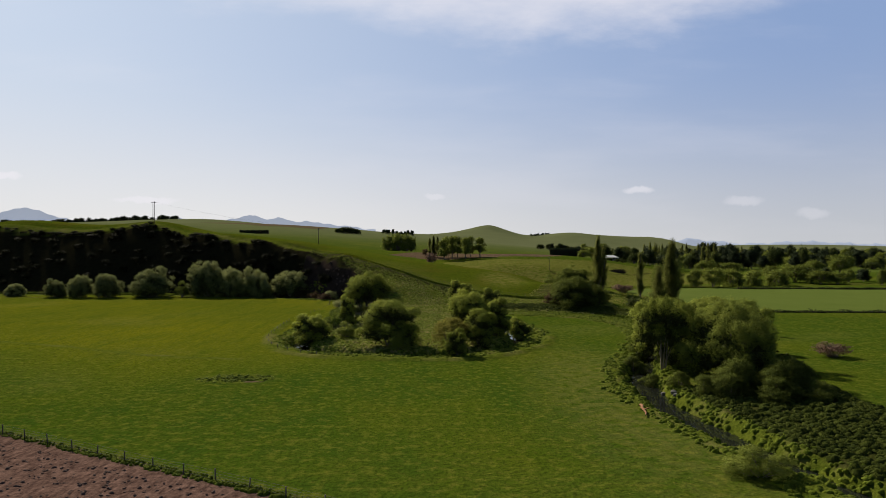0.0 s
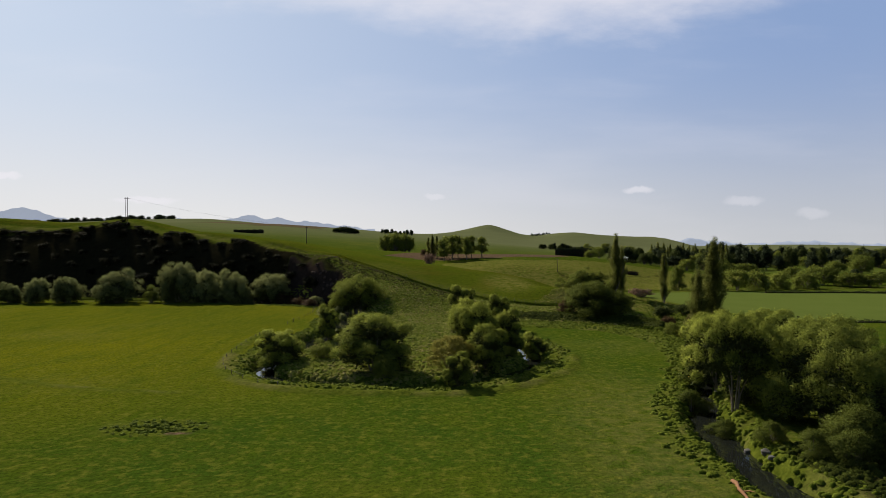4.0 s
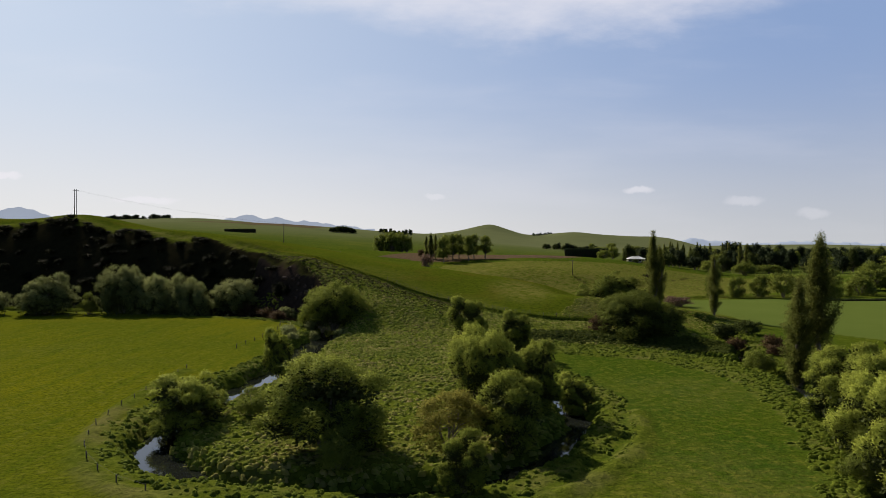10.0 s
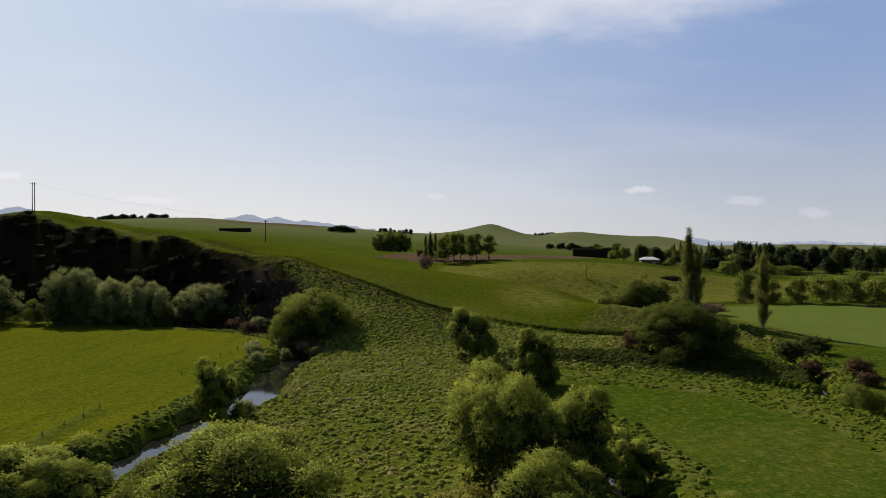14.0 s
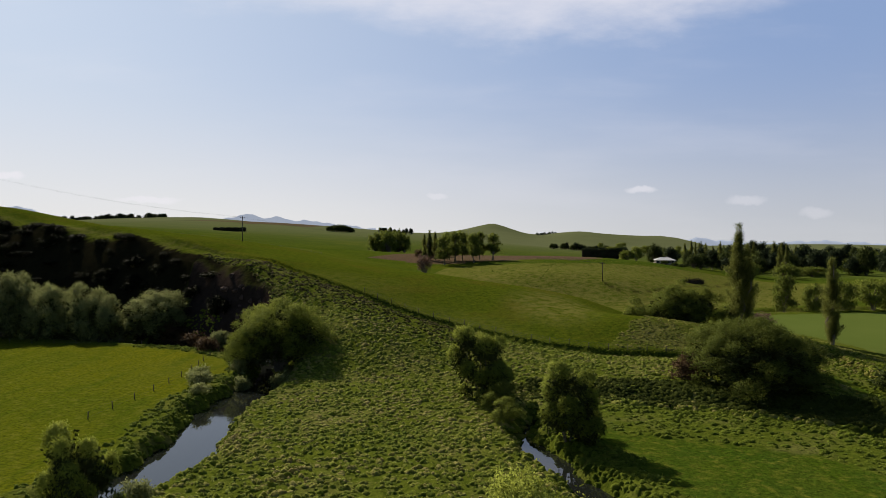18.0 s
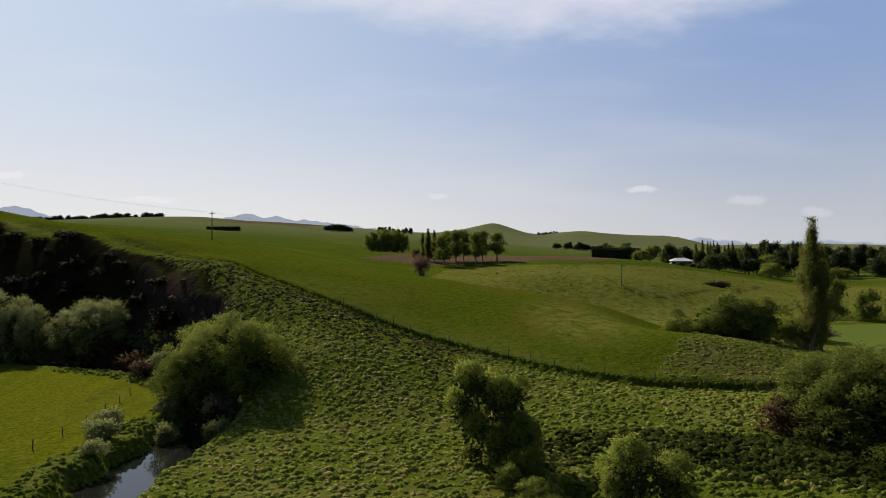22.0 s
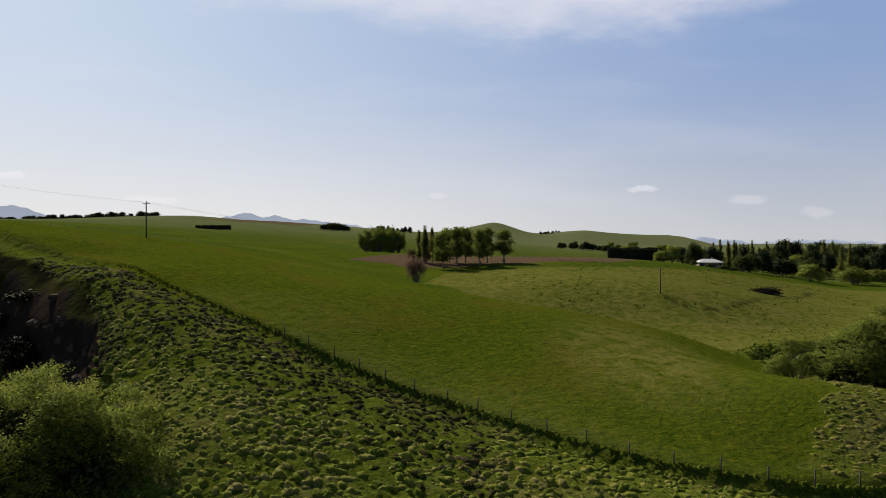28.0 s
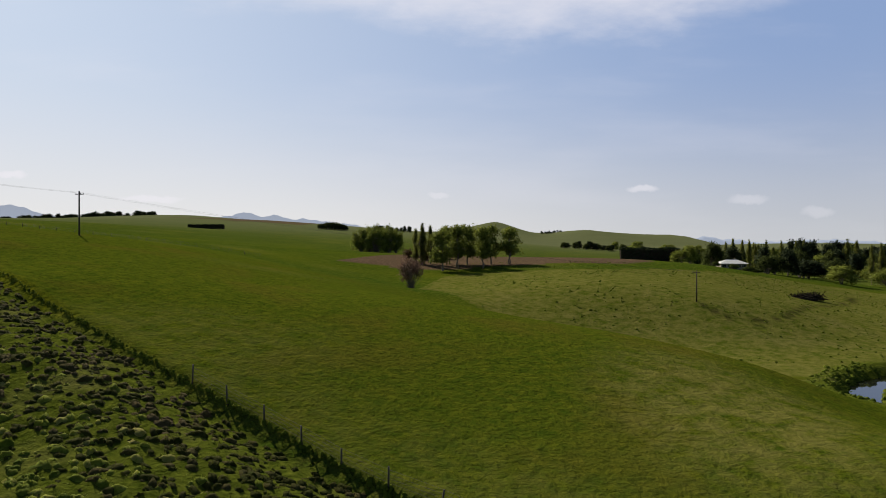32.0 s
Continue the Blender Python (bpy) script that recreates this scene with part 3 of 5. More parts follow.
fz += 0.03 * wobble(fx, fy, 1.2, 0.9) * (np.abs(fx) < 120) * (fy < 330)
fz += m_soil * (fy < 120) * 0.07 * wobble(fx, fy, 2.4, 0.3)

ny, nx = GX.shape
idx = np.arange(nx * ny).reshape(ny, nx)
quads = np.stack([idx[:-1, :-1], idx[:-1, 1:], idx[1:, 1:], idx[1:, :-1]], -1).reshape(-1, 4)


def mesh_from(name, verts, faces, material, smooth_faces=False, normals=None):
    """One mesh from arrays of vertices and of equal-sided faces."""
    me = bpy.data.meshes.new(name)
    verts, faces = np.asarray(verts, np.float32), np.asarray(faces, np.int32)
    k_ = faces.shape[1]
    me.vertices.add(len(verts))
    me.vertices.foreach_set("co", verts.ravel())
    me.loops.add(faces.size)
    me.loops.foreach_set("vertex_index", faces.ravel())
    me.polygons.add(len(faces))
    me.polygons.foreach_set("loop_start", np.arange(0, faces.size, k_, dtype=np.int32))
    me.polygons.foreach_set("loop_total", np.full(len(faces), k_, np.int32))
    me.polygons.foreach_set("use_smooth", np.full(len(faces), smooth_faces, bool))
    me.update(calc_edges=True)
    me.validate()
    if normals is not None:
        me.normals_split_custom_set_from_vertices(np.asarray(normals, np.float32))
    if material:
        me.materials.append(material)
    return me


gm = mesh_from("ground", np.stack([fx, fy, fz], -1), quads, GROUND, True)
for nm, arr in (("rough", m_rough), ("soil", m_soil), ("pale", m_pale), ("rock", m_rock), ("dry", m_dry), ("warm", m_warm), ("scrub", m_scrub_shade), ("distant_haze", m_far_haze), ("hill", m_hill)):
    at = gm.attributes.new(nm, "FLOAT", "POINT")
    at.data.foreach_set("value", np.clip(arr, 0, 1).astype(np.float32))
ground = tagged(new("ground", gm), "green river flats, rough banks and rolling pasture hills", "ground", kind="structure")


def ribbon(name, line, half, z, material):
    d = np.gradient(line, axis=0)
    nrm = np.stack([-d[:, 1], d[:, 0]], -1) / np.linalg.norm(d, axis=1)[:, None]
    a, b = line + nrm * half, line - nrm * half
    v = np.concatenate([np.column_stack([a, np.full(len(a), z)]), np.column_stack([b, np.full(len(b), z)])])
    n = len(line)
    f = np.array([(i, i + 1, n + i + 1, n + i) for i in range(n - 1)])
    return new(name, mesh_from(name, v, f, material, True))


tagged(ribbon("stream", STREAM_LINE, 4.2, WATER_LEVEL, WATER), "narrow still dark stream winding between grassy banks", "stream", kind="structure")
tagged(ribbon("side_stream", FORK_LINE, 4.0, WATER_LEVEL + 0.02, WATER), "dark stream bend below the pasture spur", "stream", kind="structure")


# ---------------------------------------------------------------- growing things
def part(name, me, parent, label=""):
    ob = new(name, me)
    ob.parent = parent
    if label:
        ob["label"] = label
    return ob


def unit(v):
    return v / np.maximum(np.linalg.norm(v, axis=-1, keepdims=True), 1e-9)


def tube(points, radii, sides=6):
    """A tapered round limb along points."""
    P = np.array(points, float)
    d = unit(np.gradient(P, axis=0))
    ref = np.where(np.abs(d[:, 2:3]) > 0.9, [[1.0, 0, 0]], [[0, 0, 1.0]])
    a = unit(np.cross(d, ref))
    b = np.cross(d, a)
    ang = np.linspace(0, 2 * np.pi, sides, endpoint=False)
    V = (P[:, None] + np.array(radii)[:, None, None] * (np.cos(ang)[None, :, None] * a[:, None] + np.sin(ang)[None, :, None] * b[:, None])).reshape(-1, 3)
    F = [(i * sides + j, i * sides + (j + 1) % sides, (i + 1) * sides + (j + 1) % sides, (i + 1) * sides + j) for i in range(len(P) - 1) for j in range(sides)]
    return V, np.array(F)


def join(pieces):
    V, F, n = [], [], 0
    for v, f in pieces:
        V.append(v), F.append(f + n)
        n += len(v)
    return np.concatenate(V), np.concatenate(F)


def bough(rng, a, b, r0, r1, sag=0.1, n=5):
    """A crooked limb from a to b."""
    t = np.linspace(0, 1, n)[:, None]
    a, b = np.array(a, float), np.array(b, float)
    L = np.linalg.norm(b - a)
    p = a + (b - a) * t + rng.normal(0, 0.035 * L, (n, 3)) * np.sin(t * np.pi) + np.array([0, 0, sag * L]) * np.sin(t * np.pi)
    return tube(p, np.linspace(r0, r1, n), 6)


def leaf_cards(c, axis, nrm, length, width):
    """Diamond leaves round centres c."""
    axis = unit(axis)
    side = unit(np.cross(axis, nrm)) * width[:, None]
    ax = axis * length[:, None]
    bend = unit(np.cross(side, ax)) * (length * 0.12)[:, None]
    V = np.stack([c - ax, c + side + bend, c + ax, c - side + bend], 1).reshape(-1, 3)
    return V, np.arange(len(c) * 4).reshape(-1, 4)


def blob_leaves(rng, centres, radii, n, leaf, droop=0.3, squash=0.85, hollow=0.72, outward=None, under=-0.35, stray=1.35, lean=0.0, lift=0.0):
    """Sprays of small leaves in the outer parts of a heap of rounded clumps; lean and lift crowd them on the outer and upper side."""
    C, R = np.array(centres, float), np.array(radii, float)
    each = 6
    m = n // each
    w = R ** 2 / (R ** 2).sum()
    pick = rng.choice(len(C), m, p=w)
    away = unit((C - C.mean(0)) * np.array([1, 1, 0.6]))[pick]
    u = unit(unit(rng.normal(size=(m, 3))) + lean * away + np.array([0, 0, lift]))
    u[:, 2] = np.where(u[:, 2] < under, -u[:, 2], u[:, 2])
    rad = rng.uniform(hollow, 1.0, m) ** 0.7 * np.where(rng.uniform(0, 1, m) < 0.07, rng.uniform(1.03, stray, m), 1.0)
    # finer lumps on each clump
    lump = 0.19 * np.sin(u[:, 0] * 7 + pick) * np.cos(u[:, 1] * 6 + 2 * pick) + 0.13 * np.sin(u[:, 2] * 11 + pick * 3 + u[:, 0] * 9)
    p = C[pick] + u * (R[pick] * rad * (1 + lump))[:, None] * np.array([1, 1, squash])
    run = unit(0.7 * u + rng.normal(0, 0.55, (m, 3)) + np.array([0, 0, 0.25 - droop]))
    t = np.tile(np.linspace(-0.5, 1.0, each), m)
    run, uu, p = np.repeat(run, each, 0), np.repeat(u, each, 0), np.repeat(p, each, 0)
    n = len(p)
    p = p + run * (t * max(leaf * 4.0, 0.22) * rng.uniform(0.7, 1.3, n))[:, None] + rng.normal(0, leaf * 0.5, (n, 3))
    axis = run + rng.normal(0, 0.55, (n, 3))
    nrm = uu * 0.8 + rng.normal(0, 0.8, (n, 3))
    L = leaf * rng.uniform(0.6, 1.3, n)
    if outward is not None:
        outward.append(uu)
    return leaf_cards(p, axis, nrm, L, L * rng.uniform(0.38, 0.58, n))


PROTOS = {}
SIZE = {"poplar": (20, 3.6)}       # height and width as built, where not 10 by 10


def make_tree(name, seed, kind, leaves, leaf_size, leaf_mat):
    """A tree of height 10 and width 10 (poplars 20 by 4), standing on the origin."""
    rng = np.random.default_rng(seed)
    root = new(name)
    wood, boughs, cards, inner, outward = [], [], [], [], []
    if kind in ("willow", "stemmed"):
        high = kind == "stemmed"
        stems = rng.integers(5, 8) if high else rng.integers(3, 6)
        C, R = [], []
        for i in range(stems):
            a = 2 * np.pi * (i + rng.uniform(-0.3, 0.3)) / stems
            out = rng.uniform(1.0, 2.6)
            top = np.array([math.cos(a) * out, math.sin(a) * out, rng.uniform(5.4, 7.6)])
            wood.append(bough(rng, (0.25 * math.cos(a), 0.25 * math.sin(a), -0.5), top, 0.11 if high else 0.16, 0.05))
            for j in range(4):
                b = a + rng.uniform(-0.9, 0.9)
                q = top * rng.uniform(0.4, 0.85)
                far_ = rng.uniform(1.8, 3.9)
                e = np.array([math.cos(b) * far_, math.sin(b) * far_, rng.uniform(5.0 if high else 3.0, 8.4) - 0.25 * max(0, far_ - 2.6)])
                boughs.append(bough(rng, q, e, 0.1, 0.03))
                C.append(e), R.append(rng.uniform(0.6, 1.3))
            C.append(top + [0, 0, 0.9]), R.append(rng.uniform(1.0, 1.65))
        for i in range(3 if high else 10):
            a = rng.uniform(0, 2 * np.pi)
            q = rng.uniform(1.8, 3.7)
            C.append([math.cos(a) * q, math.sin(a) * q, rng.uniform(1.0, 4.4)]), R.append(rng.uniform(0.7, 1.25))
        C, R = np.array(C), np.array(R)
        over = np.max(C[:, 2] + R) / 9.8
        C[:, 2] /= over
        reach_ = np.max(np.hypot(C[:, 0], C[:, 1]) + R) / 5.0
        C[:, :2] /= reach_
        cards.append(blob_leaves(rng, C, R, leaves, leaf_size, outward=outward, squash=1.05, under=-0.6, lean=0.3, lift=0.4))
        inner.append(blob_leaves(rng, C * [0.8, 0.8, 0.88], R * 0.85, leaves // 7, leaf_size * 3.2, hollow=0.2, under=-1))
    elif kind == "dome":
        C, R = [], []
        for i in range(120):                      # upright sprays over an uneven dome, with gaps between
            u = unit(rng.normal(size=3) + np.array([0, 0, 0.25]))
            u[2] = abs(u[2]) if u[2] < -0.1 else u[2]
            a = math.atan2(u[1], u[0])
            swell = 1 + 0.09 * math.sin(3 * a + seed) + 0.07 * math.sin(5 * a + 2 * seed + 4 * u[2])
            s = rng.uniform(0.62, 0.93) * swell
            low = max(0.0, 0.35 - u[2])
            C.append([u[0] * 5 * s, u[1] * 5 * s, max(1.5, 2.3 + u[2] * 6.8 * s - 1.4 * low)]), R.append(rng.uniform(0.55, 1.15))
        C, R = np.array(C), np.array(R)
        for i in range(5):
            a = rng.uniform(0, 6.28)
            wood.append(bough(rng, (0.3 * math.cos(a), 0.3 * math.sin(a), -0.5), (2.6 * math.cos(a), 2.6 * math.sin(a), 5.5), 0.3, 0.06))
        cards.append(blob_leaves(rng, C, R, leaves, leaf_size, droop=-0.15, outward=outward, under=-0.55, stray=1.3, squash=1.2, hollow=0.45, lean=0.45, lift=0.4))
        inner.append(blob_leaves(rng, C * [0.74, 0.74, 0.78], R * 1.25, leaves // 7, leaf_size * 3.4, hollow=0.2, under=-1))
        boughs += [bough(rng, (0, 0, 1), 0.9 * c_, 0.08, 0.02) for c_ in C[::3]]
    elif kind == "poplar":
        wood.append(bough(rng, (0, 0, -0.5), (rng.uniform(-0.3, 0.3), 0, 19), 0.32, 0.03, 0, 8))
        n_s = 70
        P, A = [], []
        per = leaves // n_s
        for i in range(n_s):
            z0 = rng.uniform(0.6, 16.5)
            ln = rng.uniform(2.0, 4.5)
            a = rng.uniform(0, 2 * np.pi)
            prof = 1.75 * math.sin(math.pi * min(1, (z0 + 1.2) / 19.0) ** 0.75) * rng.uniform(0.3, 1.25)
            t = rng.uniform(0, 1, per)
            rr = prof * (0.35 + 0.65 * t) * (1 - 0.55 * (z0 + ln * t > 16.5))
            c = np.stack([np.cos(a) * rr, np.sin(a) * rr, np.minimum(z0 + ln * t, 19.9)], -1) + rng.normal(0, 0.26, (per, 3))
            P.append(c), A.append(np.stack([np.full(per, math.cos(a) * 0.5), np.full(per, math.sin(a) * 0.5), np.full(per, 1.0)], -1) + rng.normal(0, 0.6, (per, 3)))
            if i % 3 == 0:
                boughs.append(bough(rng, (0, 0, max(0.5, z0 - 0.8)), c[int(np.argmax(t))], 0.06, 0.015, 0, 3))
        P, A = np.concatenate(P), np.concatenate(A)
        L = leaf_size * rng.uniform(0.6, 1.3, len(P))
        cards.append(leaf_cards(P, A, rng.normal(size=(len(P), 3)), L, L * 0.5))
    elif kind == "pine":
        wood.append(bough(rng, (0, 0, -0.5), (0.2, 0.1, 8.6), 0.28, 0.05, 0, 6))
        C, R = [], []
        for i in range(30):
            z = rng.uniform(1.6, 9.2)
            q = 3.7 * (1 - (z / 10.5) ** 1.6) * rng.uniform(0.3, 1.0)
            a = rng.uniform(0, 6.28)
            C.append([q * math.cos(a), q * math.sin(a), z]), R.append(rng.uniform(0.8, 1.45))
            if i % 2 == 0:
                boughs.append(bough(rng, (0, 0, z - 0.6), C[-1], 0.09, 0.02, 0, 3))
        cards.append(blob_leaves(rng, C, R, leaves, leaf_size, droop=0, squash=0.6, hollow=0.3, outward=outward))
    elif kind == "tall":                      # gum-like tree with a clean stem and an open head
        for i in range(2):
            wood.append(bough(rng, (0.2 * i, 0, -0.5), (rng.uniform(-0.6, 0.6), rng.uniform(-0.6, 0.6), 7.5), 0.2, 0.05, 0, 6))
        C, R = [], []
        for i in range(24):
            z = rng.uniform(2.4, 9.1)
            a = rng.uniform(0, 6.28)
            q = 2.6 * rng.uniform(0.2, 1) * (1 - ((z - 6.0) / 5.5) ** 2)
            C.append([q * math.cos(a), q * math.sin(a), z]), R.append(rng.uniform(0.7, 1.35))
            boughs.append(bough(rng, (0, 0, max(2.5, z - 1.5)), C[-1], 0.07, 0.02, 0, 3))
        cards.append(blob_leaves(rng, C, R, leaves, leaf_size, droop=0.2, hollow=0.3, outward=outward))
    elif kind == "bush":
        C, R = [], []
        for i in range(16):
            a, q = rng.uniform(0, 6.28), 3.6 * math.sqrt(rng.uniform(0, 1))
            C.append([q * math.cos(a), q * math.sin(a), rng.uniform(2.0, 8.2) * (1 - (q / 5.6) ** 2)]), R.append(rng.uniform(1.3, 2.3))
            wood.append(bough(rng, (0.15 * math.cos(a), 0.15 * math.sin(a), -0.4), C[-1], 0.12, 0.03, 0, 3))
        C, R = np.array(C), np.array(R)
        cards.append(blob_leaves(rng, C, R, leaves, leaf_size, droop=0, outward=outward))
        inner.append(blob_leaves(rng, C * 0.8, R * 0.8, leaves // 8, leaf_size * 2.2, hollow=0.2, under=-1))
    elif kind == "twigs":                     # bare spring shrub: thin upright stems
        for i in range(70):
            a, q = rng.uniform(0, 6.28), rng.uniform(0.6, 4.4)
            wood.append(bough(rng, (0.6 * math.cos(a), 0.6 * math.sin(a), -0.3), (q * math.cos(a), q * math.sin(a), 9.6 - 0.32 * q * q * rng.uniform(0.6, 1.2)), 0.07, 0.015, 0.05, 5))
        C = [[2.6 * math.cos(a), 2.6 * math.sin(a), z] for a, z in zip(np.linspace(0, 25, 14), np.linspace(3, 7.5, 14))]
        cards.append(blob_leaves(rng, C, [2.0] * 14, leaves, leaf_size, droop=-0.6, hollow=0.1, outward=outward))
    cv, cf = join(cards)
    h0, w0 = SIZE.get(kind, (10, 8 if kind in ("pine", "tall") else 10))
    fit = np.array([0.5 * w0 / np.percentile(np.hypot(cv[:, 0], cv[:, 1]), 98.5)] * 2 + [h0 / np.percentile(cv[:, 2], 99.8)])
    cards, wood, boughs, inner = [(cv * fit, cf)], [(v * fit, q) for v, q in wood], [(v * fit, q) for v, q in boughs], [(v * fit, q) for v, q in inner]
    # full crowns get the boughs and shade-coloured filler as one part
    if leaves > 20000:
        part("inner_crown", mesh_from(name + "_inner_crown", *join(boughs + inner), CROWN_SHADE, True), root, "boughs and dark filler cards shading the crown inside")
    else:
        wood += boughs
    part("trunk", mesh_from(name + "_trunk", *join(wood), BARK, True), root)
    V, F = cards[0]
    mid = np.array([0, 0, 0.42 * h0]) if kind != "poplar" else np.stack([0 * V[:, 0], 0 * V[:, 0], V[:, 2] - 0.4], -1)
    loose = np.repeat(unit(rng.normal(size=(len(V) // 4, 3))), 4, 0)
    clump = np.concatenate([np.repeat(u_, 4, 0) for u_ in outward]) if outward else 0 * V
    shade = 0.45 * unit(V - mid) + 0.8 * clump + 0.42 * loose
    part("crown", mesh_from(name + "_crown", V, F, leaf_mat, True, unit(shade)), root)
    return root


SPECS = {
    # key: name, kind, leaves, leaf size, material, seeds
    "willow": ("willow_tree", "willow", 66000, 0.074, LEAF_WILLOW, (11, 12, 13, 14)),
    "stemmed": ("willow_tree", "stemmed", 80000, 0.066, LEAF_WILLOW, (15, 16)),
    "spreading": ("willow_tree", "dome", 100000, 0.062, LEAF_BUSH, (17,)),
    "bankbush": ("shrub", "bush", 20000, 0.14, LEAF_SHADE, (69,)),
    "gully": ("willow_tree", "dome", 60000, 0.085, LEAF_BUSH, (23,)),
    "domewillow": ("willow_tree", "dome", 130000, 0.054, LEAF_WILLOW, (21,)),
    "darkdome": ("willow_tree", "dome", 120000, 0.056, LEAF_SHADE, (22,)),
    "silver": ("willow_tree", "dome", 46000, 0.092, LEAF_SILVER, (31, 32, 33)),
    "olive": ("willow_tree", "willow", 14000, 0.14, LEAF_OLIVE, (41,)),
    "poplar": ("poplar_tree", "poplar", 30000, 0.105, LEAF_POPLAR, (51, 52, 53)),
    "bush": ("shrub", "bush", 20000, 0.14, LEAF_BUSH, (61, 62)),
    "silverbush": ("shrub", "bush", 4000, 0.38, LEAF_SILVER, (63,)),
    "darkbush": ("shrub", "bush", 3000, 0.45, LEAF_DARK, (64, 65)),
    "redbush": ("shrub", "bush", 3000, 0.4, LEAF_RED, (66,)),
    "scrub": ("gorse_bush", "bush", 1200, 0.6, LEAF_GORSE_SHADE, (67, 68)),
    "twigs": ("bare_shrub", "twigs", 2600, 0.3, LEAF_TWIG, (71,)),
    "tall": ("field_tree", "tall", 4600, 0.26, LEAF_BUSH, (81, 82)),
    "copse": ("field_tree", "dome", 5000, 0.32, LEAF_BUSH, (87, 88)),
    "round": ("field_tree", "dome", 4200, 0.38, LEAF_DARK, (83, 84)),
    "farwillow": ("field_tree", "willow", 4200, 0.36, LEAF_BUSH, (85, 86)),
    "pine": ("pine_tree", "pine", 3200, 0.42, LEAF_PINE, (91, 92, 93)),
}
place_rng = np.random.default_rng(7)
VARIANT = {}


def grow(key, x, y, h, w, label, group="", turn=None, sink=0.1, z=None, category="tree"):
    """Stand a tree of that kind, height and width on the ground."""
    name, kind, leaves, size, mat, seeds = SPECS[key]
    VARIANT[key] = VARIANT.get(key, -1) + 1
    seed = seeds[VARIANT[key] % len(seeds)]
    h0, w0 = SIZE.get(kind, (10, 10 if kind not in ("pine", "tall") else 8))
    turn = place_rng.uniform(0, 360) if turn is None else turn
    zz = land_z(x, y) if z is None else z
    m = pose(x, y, zz - sink, 0, 0, turn) @ Matrix.Diagonal((w / w0, w / w0, h / h0, 1))
    if (key, seed) not in PROTOS:
        ob = make_tree(name, seed, kind, leaves, size, mat)
        PROTOS[key, seed] = ob
        ob.matrix_basis = m
    else:
        src = PROTOS[key, seed]
        ob = copy_thing(src, m @ Matrix.Diagonal((1 / src.scale[0], 1 / src.scale[1], 1 / src.scale[2], 1)))
    tagged(ob, label, category, group)
    return ob


W_ROW = "round leafy willow standing at the field edge below the bluff"
for x, y, h, w in ((-187, 276, 6, 9), (-166, 271, 8.5, 10), (-155, 270, 10, 11), (-143, 270, 10.5, 12), (-125.5, 273, 13.5, 19)):
    grow("silver", x, y, h, w, W_ROW, "willows below the bluff", sink=0.5)
for x, y, h, w in ((-103, 276, 16, 17), (-92, 275, 15, 14), (-81, 274, 15.5, 16), (-66, 275, 10.5, 17)):
    grow("silver", x, y, h, w, W_ROW, "willows below the bluff", sink=0.5)
grow("bush", -112, 272, 7, 7, "leafy shrub between the row of willows", category="shrub")
grow("domewillow", -28.6, 240, 12.2, 20, "broad domed willow with bright new leaves over the stream", turn=40, sink=0.4, z=0.2)
grow("silver", -46.5, 262, 5.8, 8, "low pale willow behind the domed willow")
grow("willow", -25.7, 173, 8.6, 6.2, "small upright willow on the stream bank")
grow("willow", -30.5, 148, 7.6, 10.5, "grey-green willow over the loop of the stream")
grow("willow", -11.4, 138, 10.2, 14.5, "large spreading willow inside the stream loop", turn=70)
grow("bush", -9.0, 131.5, 4.2, 5, "dark leafy shrub at the water", category="shrub")
grow("bush", -23, 150, 4, 5, "leafy shrub beside the stream", category="shrub")
grow("willow", 6.6, 214, 10.3, 9, "upright willow below the hill slope")
grow("bush", 8.6, 207.5, 4.2, 5, "dark leafy shrub over the stream", category="shrub")
grow("bush", 9.2, 203, 3.4, 4.5, "leafy shrub over the stream", category="shrub")
grow("willow", 15, 195.5, 9.2, 9, "upright willow beside the stream bend", turn=120)
grow("stemmed", 5.7, 151, 11.5, 10, "tall willow with bare lower stems inside the loop", turn=200)
grow("willow", 12.5, 153, 9.5, 8.5, "dark willow beside the stream loop")
grow("willow", 8, 139, 8.2, 9, "pale leafy willow inside the stream loop", turn=10)
grow("olive", 1.5, 136.5, 6.4, 8.5, "yellowish young willow with thin spring leaves")
grow("willow", 2.6, 126, 5.6, 5.2, "small willow at the water's edge")
grow("willow", 19.5, 159, 6.4, 6.2, "small willow on the bank of the stream loop")
grow("darkdome", 45.8, 216.5, 10.9, 20.5, "broad dark willow on the terrace bank", turn=150, sink=0.8)
grow("bush", 54, 222, 6, 9, "dark shrub below the broad willow", category="shrub")
grow("stemmed", 39, 112, 13, 10.5, "tall willow with bare lower stems beside the stream", turn=30)
grow("spreading", 47.5, 105, 12.9, 17, "spreading dark willow beside the stream", turn=220)
grow("willow", 42.5, 125, 11.6, 11, "leafy willow on the stream bank", turn=300)
grow("willow", 54, 117, 12, 14, "leafy willow behind the stream bank", turn=100)
grow("willow", 46.5, 137, 11, 12, "leafy willow beside the stream", turn=80)
grow("willow", 60, 133, 11, 13, "leafy willow behind the stream bank", turn=10)
grow("willow", 52, 150, 10, 11, "pale leafy willow beside the stream", turn=260)
grow("willow", 62, 152, 9.5, 12, "pale leafy willow behind the stream", turn=160)
